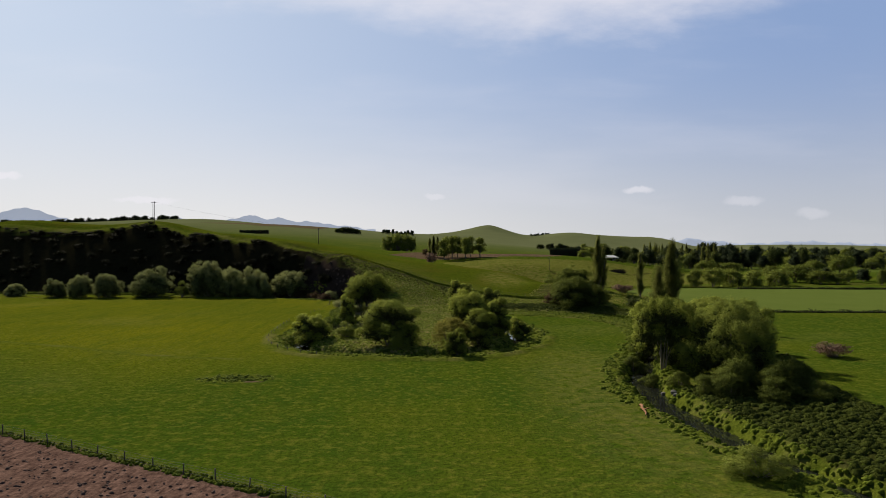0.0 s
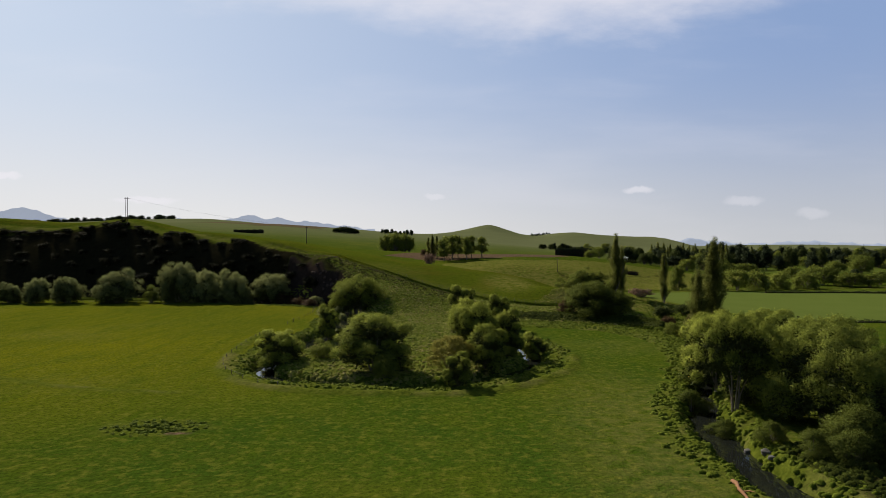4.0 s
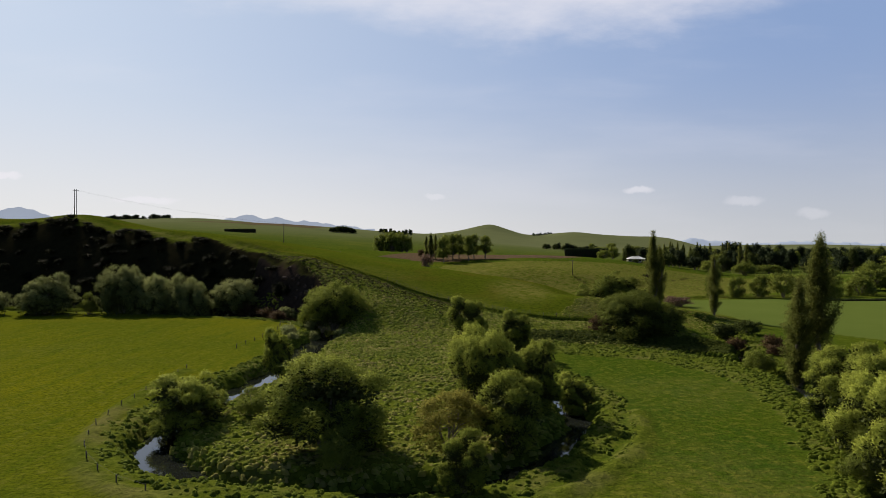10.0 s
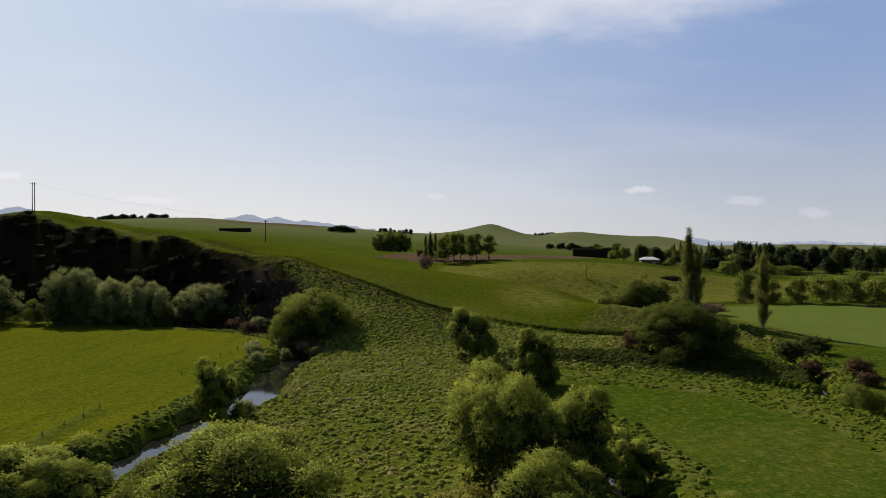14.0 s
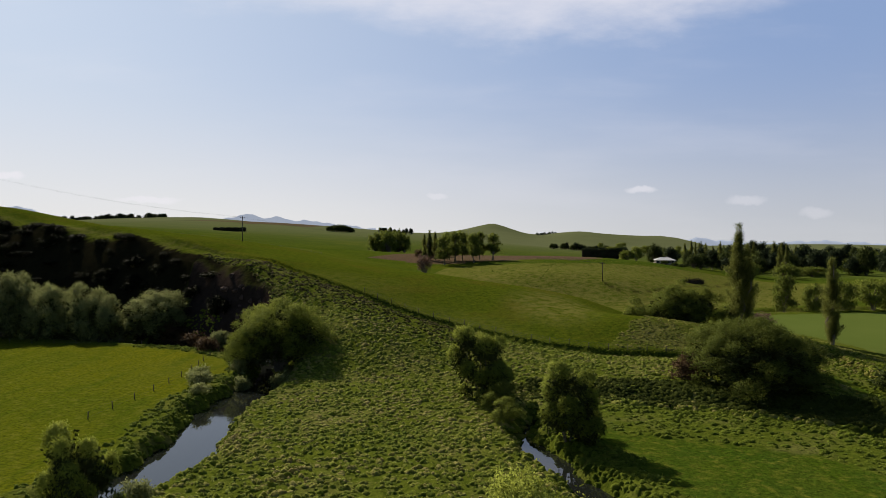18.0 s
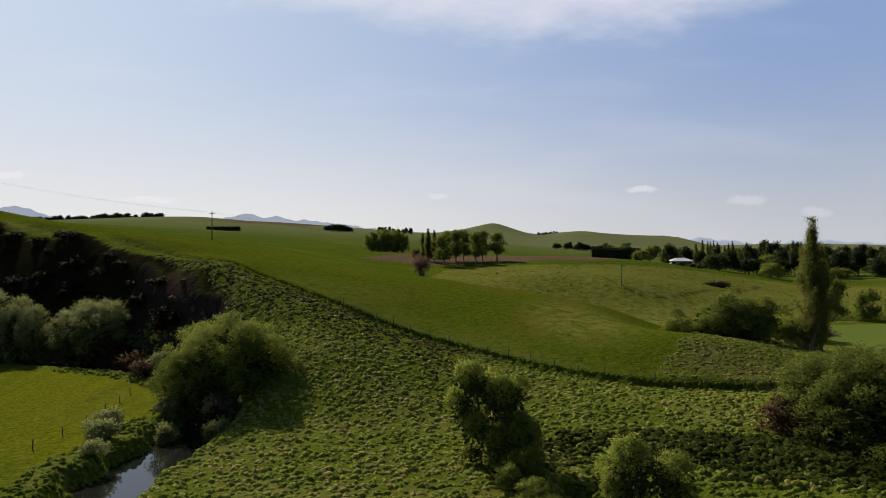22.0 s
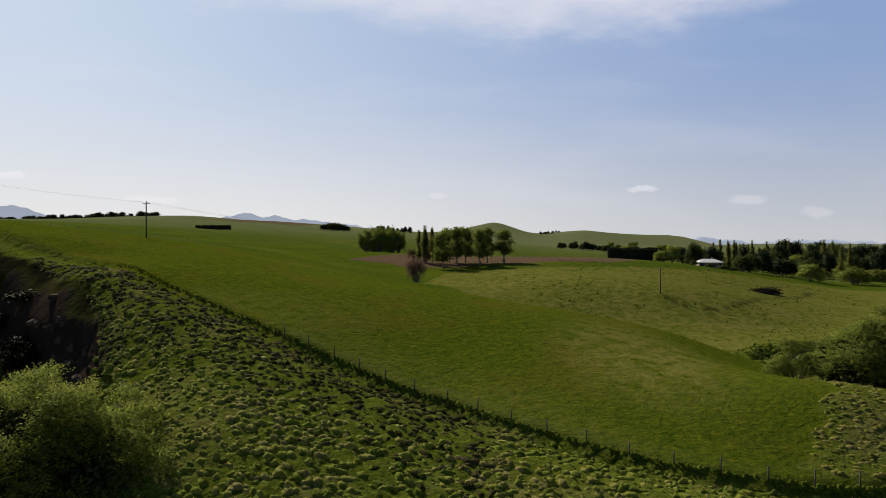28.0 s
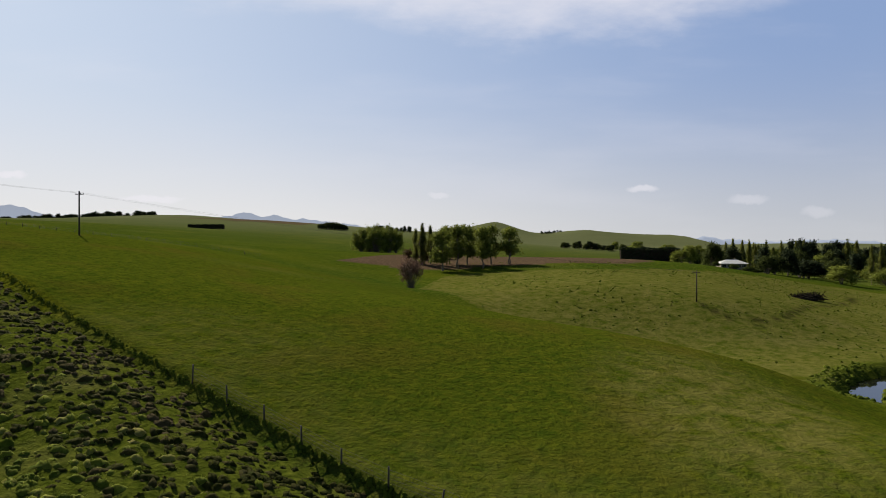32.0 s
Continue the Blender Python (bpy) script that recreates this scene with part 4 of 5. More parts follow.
for x, y, h, w in ((44, 95, 6.2, 8.5), (50, 93, 6.6, 9), (55, 98, 5, 7), (47, 89, 4.2, 8), (41.5, 91, 4.4, 6.5), (30.2, 60, 3.6, 6.5), (38.5, 93, 3.6, 5), (53, 89, 3.6, 6), (58, 108, 4.2, 7), (41, 130, 4.5, 6),
                   (35, 106, 3.4, 4.5), (35.4, 117, 4.4, 5.5), (42, 116, 4, 6), (36.5, 98, 3, 4), (47, 143, 4, 6), (57, 160, 4, 6), (52, 104, 4.5, 7)):
    grow("bankbush" if y > 70 else "bush", x, y, 0.82 * h, w, "dense green shrub on the stream bank", "shrubs on the stream bank", category="shrub")
grow("twigs", 77, 125, 2.8, 7, "grey leafless shrub standing in the field", category="shrub")
for x, y, h, w in ((57, 227, 4.5, 7), (66, 216, 4, 7), (75, 224, 3.5, 6)):
    grow("darkbush", x, y, h, w, "dark shrub on the far stream bank", category="shrub")
for x, y, h, w in ((64, 207, 2.8, 4.6), (70, 203, 3.2, 5), (67, 196, 2.4, 4)):
    grow("redbush", x, y, h, w, "reddish shrub on the far stream bank", category="shrub")
for x, y, h, w in ((57, 183, 4, 6), (68, 180, 4, 7), (63, 168, 4.5, 6), (59, 166, 5, 6)):
    grow("bush", x, y, h, w, "leafy shrub below the poplars", category="shrub")
grow("redbush", 37.5, 219.5, 4.2, 5.5, "orange-brown shrub beside the broad dark willow", category="shrub")
POP = "slender upright poplar with dark leaves"
grow("poplar", 63.6, 260, 22.5, 5, POP)
grow("poplar", 66.2, 261.5, 18.5, 3.8, POP)
grow("poplar", 78.5, 252, 17.5, 4.2, POP)
grow("poplar", 59.6, 175, 18.5, 5.2, POP)
grow("poplar", 63.6, 176, 23.5, 5.8, POP)
grow("gully", 55, 269, 14.2 - land_z(55, 269), 17, "broad low willow in the gully beyond the spur", sink=0.6)
grow("bush", 64.5, 264, 6.5, 9, "leafy shrub at the end of the spur", category="shrub")
grow("bush", 46.5, 273, 5.5, 7, "pale green shrub on the gully edge", category="shrub")
grow("bush", 69, 274, 6, 9, "leafy shrub beside the stream bend", category="shrub")
grow("twigs", 84, 295, 4, 11, "reddish bare shrub by the stream bend", category="shrub")
for x, y, h, w in ((-33, 231.5, 2.6, 3.4), (-31, 227, 3.2, 3.2), (-24.5, 226, 3.0, 3.4), (-36, 222, 2.6, 4.5), (-37.5, 226.5, 2.6, 3.6), (-25.5, 236, 2.4, 3), (-34, 217, 1.8, 3), (-24, 178, 2.4, 3)):
    grow("silverbush", x, y, h, w, "small silvery shrub at the water's edge", "silvery shrubs by the stream", category="shrub")

# trees on the hills
for x, y, h, w in ((-58, 665, 18.5, 16), (-53, 672, 20, 18), (-46, 660, 20.5, 18), (-38, 668, 20, 17), (-34, 675, 18, 14), (-50, 682, 20, 17), (-42, 684, 20, 16)):
    grow("copse", x, y, h, w, "dark round-headed tree in a hill copse", "hill copse", z=14.8)
for x, y, h, w in ((1, 452, 15.5, 9.5), (7, 458, 16.5, 9), (11, 470, 16, 10), (16, 455, 15.5, 8.5), (20, 468, 15.5, 9), (27.5, 466, 14.5, 9.5), (4, 472, 15.5, 9)):
    grow("tall", x, y, h, w, "tall thin-stemmed tree in a hilltop row", "hilltop row of trees")
for x, y, h, w in ((-10, 476, 14, 4.2), (-7, 470, 16.5, 4.6), (-4, 474, 15.5, 4.2)):
    grow("poplar", x, y, h, w, "dark narrow tree beside the hilltop row", "dark hilltop trees")
grow("twigs", -7.5, 398, 9, 7.5, "bare pinkish spring shrub in the gully", category="shrub")
for x, y, h, w in ((-6, 492, 6, 9), (2, 500, 5, 9), (-13, 488, 5, 7)):
    grow("redbush", x, y, h, w, "reddish shrub behind the hilltop row", category="shrub")
dome_rng = np.random.default_rng(3)
for i in range(14):
    x = -236 + i * 3.6
    grow("round", x, 1418 + dome_rng.uniform(-8, 8), 9 + 6 * math.sin(math.pi * (i + 0.7) / 14.4), 12, "dark tree in a rounded hilltop clump", "rounded hilltop clump")
for i in range(9):
    grow("pine", -150 + i * 9 + dome_rng.uniform(-4, 4), 1560 + dome_rng.uniform(-20, 20), dome_rng.uniform(9, 16), 12, "dark pine on the skyline", "skyline pines")
for i in range(75):
    grow("pine", -1760 + i * 10 + dome_rng.uniform(-9, 9), 2420 + dome_rng.uniform(-60, 60), dome_rng.uniform(15, 24), 30, "far dark pine on the western skyline", "western skyline pines", sink=5)
for i in range(12):
    grow("pine", 385 + i * 7 + dome_rng.uniform(-5, 5), 2790 + dome_rng.uniform(-40, 40), dome_rng.uniform(6, 10), 12, "far pine beside the cone hill", "pines by the cone hill")

# trees on the plain
belt_rng = np.random.default_rng(29)
for i in range(18):
    grow(("pine", "round", "pine")[i % 3], 196 + i * 8.5 + belt_rng.uniform(-4, 4), 598 + belt_rng.uniform(-22, 22), belt_rng.uniform(13, 22), belt_rng.uniform(10, 15), "dark tree in the shelter belt past the farmhouse", "dark shelter belt")
for x, y, h, w in ((235, 717, 24, 4), (240, 717, 25, 4), (245, 717, 22, 4), (369, 976, 23, 6), (375, 976, 22, 6), (227, 554, 21, 4), (232, 554, 22, 4), (397, 841, 22, 6)):
    grow("poplar", x, y, h, w, "slender poplar far out on the plain", "poplars on the plain")
for x, y, h, w in ((436, 1017, 28, 18), (456, 1017, 20, 23), (262, 588, 13, 11), (452, 921, 23, 21), (436, 841, 17, 9), (540, 1017, 20, 18), (551, 1017, 18, 18), (606, 1061, 18, 14),
                   (620, 1061, 16, 19), (658, 1061, 17, 28), (654, 1017, 16, 27), (477, 717, 14, 19), (431, 625, 10, 11)):
    grow("pine", x, y, h, w, "dark pine in a shelter belt on the plain", "pines on the plain")
for x, y, h, w in ((116, 340, 13, 8), (125, 338, 11.5, 8), (134, 337, 10, 9), (144, 337, 10.5, 12), (157, 343, 12, 14), (170, 346, 11, 12), (185, 350, 11, 14), (232, 622, 13, 14), (246, 630, 15, 15), (256, 632, 12, 13), (234, 452, 8, 12), (212, 381, 11, 19), (219, 367, 8, 16), (229, 367, 7, 15), (245, 353, 9, 5), (273, 625, 6, 17),
                   (386, 697, 11, 19), (442, 697, 12, 31)):
    grow("farwillow", x, y, h, w, "round green willow on the plain", "willows on the plain")
for i in range(11):
    grow("poplar", 245 + i * 8.4 + belt_rng.uniform(-2, 2), 770 + i * 3 + belt_rng.uniform(-4, 4), belt_rng.uniform(18, 26), 5.5, "dark poplar in a straight row on the plain", "row of poplars on the plain")
for x, y, h, w in ((267, 638, 25, 6.5), (274, 639, 24, 6.5)):
    grow("poplar", x, y, h, w, "dark broad poplar standing in a pair", "pair of poplars on the plain")
for x, y, h, w in ((335, 812, 27, 18), (347, 818, 26, 17), (360, 815, 23, 17), (374, 822, 25, 18), (276, 617, 20, 13), (285, 624, 22, 14), (294, 618, 18, 13)):
    grow("pine", x, y, h, w, "tall dark pine in a clump on the plain", "pine clump on the plain")
for x0, y0, x1, y1, step, lo, hi in ((330, 830, 540, 850, 12, 13, 22), (400, 900, 720, 930, 14, 14, 24), (520, 1050, 930, 1080, 15, 14, 24), (360, 645, 570, 655, 12, 10, 18), (222, 388, 340, 393, 8, 6, 9)):
    for i in range(int((x1 - x0) / step)):
        x = x0 + i * step + belt_rng.uniform(-4, 4)
        grow(("pine", "round", "pine", "copse", "pine")[i % 5], x, y0 + (y1 - y0) * i * step / (x1 - x0) + belt_rng.uniform(-9, 9), belt_rng.uniform(lo, hi), belt_rng.uniform(0.75, 1.0) * lo + 3, "dark tree in a long shelter belt", "long shelter belts")
for i in range(18):
    grow(("round", "pine")[i % 2], 178 + i * 6.5 + belt_rng.uniform(-3, 3), 1148 + belt_rng.uniform(-12, 12), belt_rng.uniform(8, 13), 12, "dark tree in a row below the far hill", "tree row below the far hill")
for i in range(7):
    grow("poplar", 312 + i * 8 + belt_rng.uniform(-2, 2), 1160, belt_rng.uniform(10, 14), 5, "small far poplar below the far hill", "far poplars below the hill")
for i in range(70):
    y = dome_rng.uniform(620, 1500)
    x = y * dome_rng.uniform(0.2, 0.95)
    if x < 190:
        continue
    grow(("pine", "farwillow", "farwillow", "round")[i % 4], x, y, dome_rng.uniform(9, 19), dome_rng.uniform(13, 26), "tree in the shelter belts of the plain", "shelter belt trees")
for i in range(110):
    y = 520 + 800 * dome_rng.uniform(0, 1) ** 1.2
    x = 40 + y * dome_rng.uniform(0.26, 0.85)
    grow(("farwillow", "pine", "round", "pine", "copse")[i % 5], x, y, dome_rng.uniform(7, 16), dome_rng.uniform(11, 22), "tree among the fields of the plain", "field trees of the plain")


# ---------------------------------------------------------------- tussocks
def hummocks(name, pts, size_lo, size_hi, label, seed, tall=0.6, spikes=9, material=None):
    """Rounded grass tussocks with a few hanging blades, joined."""
    rng = np.random.default_rng(seed)
    n = len(pts)
    x, y = pts[:, 0], pts[:, 1]
    z = land(x, y)
    R = rng.uniform(size_lo, size_hi, n)
    H = R * tall * rng.uniform(0.7, 1.4, n)
    sides = 7
    phi = rng.normal(-0.35, 0.45, (n, 1))
    ang = np.linspace(0, 2 * np.pi, sides, endpoint=False)[None, :] + rng.uniform(0, 6.28, (n, 1))
    long_, short_ = rng.uniform(1.1, 1.7, (n, 1)), rng.uniform(0.65, 0.95, (n, 1))
    rings = []
    for rr, hh in ((1.0, -0.3), (0.8, 0.5), (0.42, 0.92)):
        q = R[:, None] * rr * rng.uniform(0.65, 1.3, (n, sides))
        ex, ey = np.cos(ang) * q * long_, np.sin(ang) * q * short_
        rings.append(np.stack([x[:, None] + ex * np.cos(phi) - ey * np.sin(phi), y[:, None] + ex * np.sin(phi) + ey * np.cos(phi),
                               z[:, None] + H[:, None] * hh * rng.uniform(0.7, 1.25, (n, sides))], -1))
    top = np.stack([x + rng.normal(0, 0.08, n), y + rng.normal(0, 0.08, n), z + H], -1)[:, None, :]
    V = np.concatenate(rings + [top], 1)
    per = V.shape[1]
    T = []
    for k_ in range(2):
        for j in range(sides):
            a, b = k_ * sides + j, k_ * sides + (j + 1) % sides
            T += [(a, b, b + sides), (a, b + sides, a + sides)]
    T += [(2 * sides + j, 2 * sides + (j + 1) % sides, 3 * sides) for j in range(sides)]
    F = (np.arange(n)[:, None, None] * per + np.array(T)[None]).reshape(-1, 3)
    V = V.reshape(-1, 3)
    # blades
    m = n * spikes
    a = rng.uniform(0, 6.28, m)
    rr = np.repeat(R, spikes)
    c = np.repeat(np.stack([x, y, z], -1), spikes, 0)
    dirv = np.stack([np.cos(a), np.sin(a), np.zeros(m)], -1)
    sidev = np.stack([-np.sin(a), np.cos(a), np.zeros(m)], -1) * (rr * 0.09)[:, None]
    foot = c + dirv * (rr * 0.45)[:, None] + np.array([0, 0, 1]) * (np.repeat(H, spikes) * 0.6)[:, None]
    tip = c + dirv * (rr * rng.uniform(0.6, 1.25, m))[:, None] + np.array([0, 0, 1]) * (np.repeat(H, spikes) * rng.uniform(0.5, 1.6, m))[:, None]
    B = np.stack([foot - sidev, foot + sidev, tip], 1).reshape(-1, 3)
    F = np.concatenate([F, len(V) + np.arange(m * 3).reshape(-1, 3)])
    ob = new(name, mesh_from(name, np.concatenate([V, B]), F, material or TUSSOCK, True))
    return tagged(ob, label, "grass", kind="stuff")


def scatter(seed, x0, x1, y0, y1, n, keep):
    rng = np.random.default_rng(seed)
    p = np.column_stack([rng.uniform(x0, x1, n), rng.uniform(y0, y1, n)])
    return p[keep(p[:, 0], p[:, 1])]


def on_slope(x, y):
    d, s = line_distance(x, y, HILL_FENCE)
    return inside(x, y, LOOP) & (stream_reach(x, y) > 2.5) & (d * s < -0.7) & ~inside(x, y, SCRUB_FACE)


def on_bank(x, y):
    r = stream_reach(x, y) + 1.3 * wobble(x, y, 0.5, 3.0)
    return (r > 2.4) & (r < 7.8) & ~inside(x, y, LOOP)


def beside(line, n, lo, hi, seed):
    """Points in a strip beside a line, lo to hi metres to its left."""
    rng = np.random.default_rng(seed)
    seg = np.hypot(*np.diff(line, axis=0).T)
    s = np.concatenate([[0], np.cumsum(seg)])
    at = rng.uniform(0, s[-1], n)
    d = np.gradient(line, axis=0)
    d = d / np.linalg.norm(d, axis=1)[:, None]
    off = rng.uniform(lo, hi, n)
    return np.column_stack([np.interp(at, s, line[:, 0]) - np.interp(at, s, d[:, 1]) * off, np.interp(at, s, line[:, 1]) + np.interp(at, s, d[:, 0]) * off])


slope_pts = scatter(1, -72, 62, 195, 300, 52000, on_slope)
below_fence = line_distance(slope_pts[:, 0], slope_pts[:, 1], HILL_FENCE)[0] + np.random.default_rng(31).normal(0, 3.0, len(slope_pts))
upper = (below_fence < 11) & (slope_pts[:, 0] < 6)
hummocks("tussock_slope", slope_pts[~upper], 0.18, 0.46, "green and straw tussock grass covering the hillside", 1, 0.8, 4)
hummocks("upper_tussock", slope_pts[upper], 0.18, 0.46, "brownish tussock grass below the hill fence, darkened for grazing light", 11, 0.7, 4, material=DIM_UPPER_TUSSOCK)
hummocks("tussock_island", scatter(2, -36, 24, 120, 200, 18000, on_slope), 0.18, 0.44, "rough tussock grass inside the stream loop", 2, 0.85, 4)
bank_pts = np.concatenate([beside(STREAM_LINE[24:], 26000, -8.5, 8.5, 3), beside(FORK_LINE[24:], 5000, -8, 8, 4)])
hummocks("bank_grass", bank_pts[on_bank(bank_pts[:, 0], bank_pts[:, 1])], 0.16, 0.42, "long rough grass along the stream banks", 3, 0.85, material=SEDGE)
hummocks("rough_grass", scatter(4, 36, 130, 10, 110, 30000, lambda x, y: inside(x, y, [(36, 95), (40, 60), (60, 30), (120, 10), (130, 40), (75, 62), (58, 78), (60, 110)])),
         0.28, 0.62, "tall dark sedge and rough grass beside the stream", 4, 0.9, material=DARK_SEDGE)
hummocks("spur_tongue_grass", scatter(5, 34, 80, 228, 300, 17000, lambda x, y: inside(x + 2.0 * wobble(x, y, 0.3, 2.0), y + 2.0 * wobble(x, y, 0.34, 5.0), [(44, 243), (31, 246.5), (37, 252), (41.5, 257), (44.5, 263), (46.5, 271), (49, 281), (58, 292), (66, 320), (80, 330), (90, 250), (70, 225), (50, 232)]) & (stream_reach(x, y) > 3.5)),
         0.14, 0.36, "straw-coloured tussock grass at the end of the spur", 5, material=STRAW)
hummocks("mound_tufts", scatter(7, 10, 200, 322, 480, 3600, lambda x, y: (land(x, y) > 0.15) & (wobble(x, y, 0.09, 3.0) > -0.25)), 0.1, 0.27, "scattered dark rush tufts on the grazed mound", 7, 0.8, material=SEDGE)


hummocks("margin_grass", scatter(23, 11, 62, 120, 224, 9000, lambda x, y: inside(x, y, MARGIN) & (stream_reach(x, y) > 3.4)), 0.2, 0.46, "lumpy ungrazed grass between paddock and stream", 23, 0.6, 8, SEDGE)


hummocks("rim_grass", beside(RIM, 1500, -0.9, 0.9, 24), 0.14, 0.34, "rough grass on the low rim round the stream loop", 24, 0.8, 6, SEDGE)
FIELD_FENCE = rounded([(-70, 82.5), (-52, 73.8), (-30.6, 63.2), (-14.5, 55), (2, 46.5), (16, 40)], 4)
hummocks("fence_grass", beside(HILL_FENCE[24:], 1700, -0.6, 0.05, 9), 0.08, 0.19, "long ungrazed grass along the hill fence", 9, 1.0, material=SEDGE)
hummocks("headland_grass", beside(FIELD_FENCE, 800, -0.5, 0.5, 10), 0.14, 0.32, "long grass along the edge of tilled soil", 10, 1.0, material=SEDGE)
hummocks("bank_sedge", beside(rounded([(8, 212), (18, 214.5), (33, 211.5), (46, 206), (58, 198)]), 1500, -1.5, 6.5, 12), 0.35, 0.8, "dark clumps of sedge on the terrace bank", 12, 0.95, 8, DARK_SEDGE)
hummocks("mud_edge_rushes", scatter(13, -42, -26, 99, 109, 460, lambda x, y: (np.hypot((x + 34.3) / 5.5, (y - 103.7) / 2.8) < 1.2) & (np.hypot((x + 30.5) / 2.6, (y - 101.2) / 0.9) > 0.6)), 0.14, 0.36, "dark rushes round a wet muddy hollow", 13, 0.6, 8, SEDGE)
hummocks("soil_clods", scatter(14, -75, 12, 20, 82, 7000, lambda x, y: (y < 46 - 0.5 * x) & (y > 18)), 0.06, 0.2, "broken brown clods of tilled soil", 14, 0.6, 0, EARTH)


# ---------------------------------------------------------------- poles, fences, hedges, house
def cylinder(p, q, r0, r1, sides=8):
    """A closed round bar from p to q."""
    v, f_ = tube([p, q], [r0, r1], sides)
    n = len(v)
    v = np.concatenate([v, [p], [q]])
    caps = [(n, (j + 1) % sides, j, j) for j in range(sides)] + [(n + 1, sides + j, sides + (j + 1) % sides, sides + (j + 1) % sides) for j in range(sides)]
    tri = np.array([c[:3] for c in caps])
    quads_ = np.concatenate([np.array([(a, b, c) for a, b, c, d in f_]), np.array([(a, c, d) for a, b, c, d in f_])])
    return v, np.concatenate([quads_, tri])


def block(sx, sy, sz, bevel=0.03):
    """A box standing on z = 0 with softened edges."""
    bm = bmesh.new()
    bmesh.ops.create_cube(bm, size=1)
    bmesh.ops.scale(bm, vec=(sx, sy, sz), verts=bm.verts)
    bmesh.ops.translate(bm, vec=(0, 0, sz / 2), verts=bm.verts)
    bmesh.ops.bevel(bm, geom=bm.edges[:], offset=bevel, segments=1, affect="EDGES")
    return bm


def bm_part(name, bm, material, parent, label="", m=None):
    me = bpy.data.meshes.new(name)
    bm.to_mesh(me)
    bm.free()
    me.materials.append(material)
    ob = part(name, me, parent, label)
    if m is not None:
        ob.matrix_basis = m
    return ob


def power_pole(x, y, h, twin=False, arm=1.8, turn=0.0, label=""):
    z = land_z(x, y)
    root = new("power_pole")
    root.matrix_basis = pose(x, y, z - 0.3, 0, 0, turn)
    for off in ((-0.45, 0.45) if twin else (0.0,)):
        part("pole", mesh_from("pole", *cylinder((off, 0, 0), (off, 0, h + 0.3), 0.17, 0.12), TIMBER, True), root)
    bm_part("crossarm", block(arm, 0.12, 0.14, 0.015), TIMBER, root, m=pose(0, 0.16, h - 0.35))
    for off in (-arm * 0.45, arm * 0.45, 0.15):
        part("insulator", mesh_from("insulator", *cylinder((off, 0.16, h - 0.22), (off, 0.16, h + 0.0), 0.06, 0.04, 6), WIRE, True), root)
    tagged(root, label, "power pole", "power line")
    return root


P1, P2, P3 = (-154, 337), (-66.3, 337), (61.9, 369)
power_pole(*P1, 11.6, True, 2.6, 0, "twin timber power pole on the bluff top")
power_pole(*P2, 8.3, False, 1.6, 0, "weathered timber power pole on the pasture hill")
power_pole(*P3, 7.4, False, 2.0, 10, "timber power pole with a crossarm on the mound")


def hang(a, b, sag, n=14):
    t = np.linspace(0, 1, n)[:, None]
    return np.array(a) + (np.array(b) - np.array(a)) * t - np.array([0, 0, 4 * sag]) * t * (1 - t)


def tops(p, h, off):
    return (p[0] + off, p[1] + 0.16, land_z(*p) + h - 0.3)


for off in (-0.7, 0.7):
    for p, hp, q, hq in ((P1, 11.6, P2, 8.3), (P2, 8.3, P3, 7.4)):
        tagged(new("power_line", mesh_from("power_line", *tube(hang(tops(p, hp, off), tops(q, hq, off), 1.6), [0.009] * 14, 4), WIRE, True)),
               "thin power line hung between the timber poles", "power line", "power line wires")


def fence(line, step, h, label, wires=4, posts=True, lean=0.04, seed=0):
    """Posts along a line with wires between them."""
    rng = np.random.default_rng(seed)
    seg = np.hypot(*np.diff(line, axis=0).T)
    s = np.concatenate([[0], np.cumsum(seg)])
    at = np.arange(0, s[-1], step)
    px_, py_ = np.interp(at, s, line[:, 0]), np.interp(at, s, line[:, 1])
    zz = land(px_, py_)
    root = new("fence")
    root.matrix_basis = pose(px_[0], py_[0], zz[0])
    origin = np.array([px_[0], py_[0], zz[0]])
    shape = mesh_from("post", *cylinder((0, 0, -0.4), (0, 0, h), 0.065, 0.06, 7), TIMBER, True)
    for i, (x, y, z) in enumerate(zip(px_, py_, zz)):
        o = part("post", shape, root)
        o.matrix_basis = Matrix.Translation(Vector((x, y, z)) - Vector(origin)) @ pose(0, 0, 0, rng.normal(0, 2.5), rng.normal(0, 2.5), rng.uniform(0, 360)) @ Matrix.Diagonal((1, 1, rng.uniform(0.9, 1.12), 1))
    base = np.column_stack([px_, py_, zz]) - origin
    for k_ in range(wires):
        part("wire", mesh_from("wire", *tube(base + [0, 0, h * (0.25 + 0.7 * k_ / max(1, wires - 1))], [0.008] * len(base), 3), WIRE), root)
    return tagged(root, label, "fence")


fence(HILL_FENCE[36:], 3.6, 1.15, "timber post and wire fence along the hill slope", seed=1)
fence(rounded([(-70, 82.5), (-52, 73.8), (-30.6, 63.2), (-14.5, 55), (2, 46.5), (16, 40)], 4), 4.2, 1.1, "timber post and wire fence beside tilled soil", seed=2)
fence(rounded([(-140, 392), (-105, 391), (-80, 400), (-66, 408), (-54, 413)], 4), 4.5, 1.1, "post and wire fence over the hill crest", seed=3)
fence(rounded([(-44, 181), (-42.8, 163), (-40.9, 147), (-36, 135.4), (-28.5, 127.6), (-22, 124.2)], 4), 4.4, 1.0, "old timber posts round the stream loop", wires=2, seed=4)
fence(rounded([(-330, 268), (-200, 266), (-110, 266), (-52, 262), (-44, 245), (-41.5, 225), (-43, 203)], 4), 5.0, 1.0, "post and wire fence along the stream paddock", wires=2, seed=5)


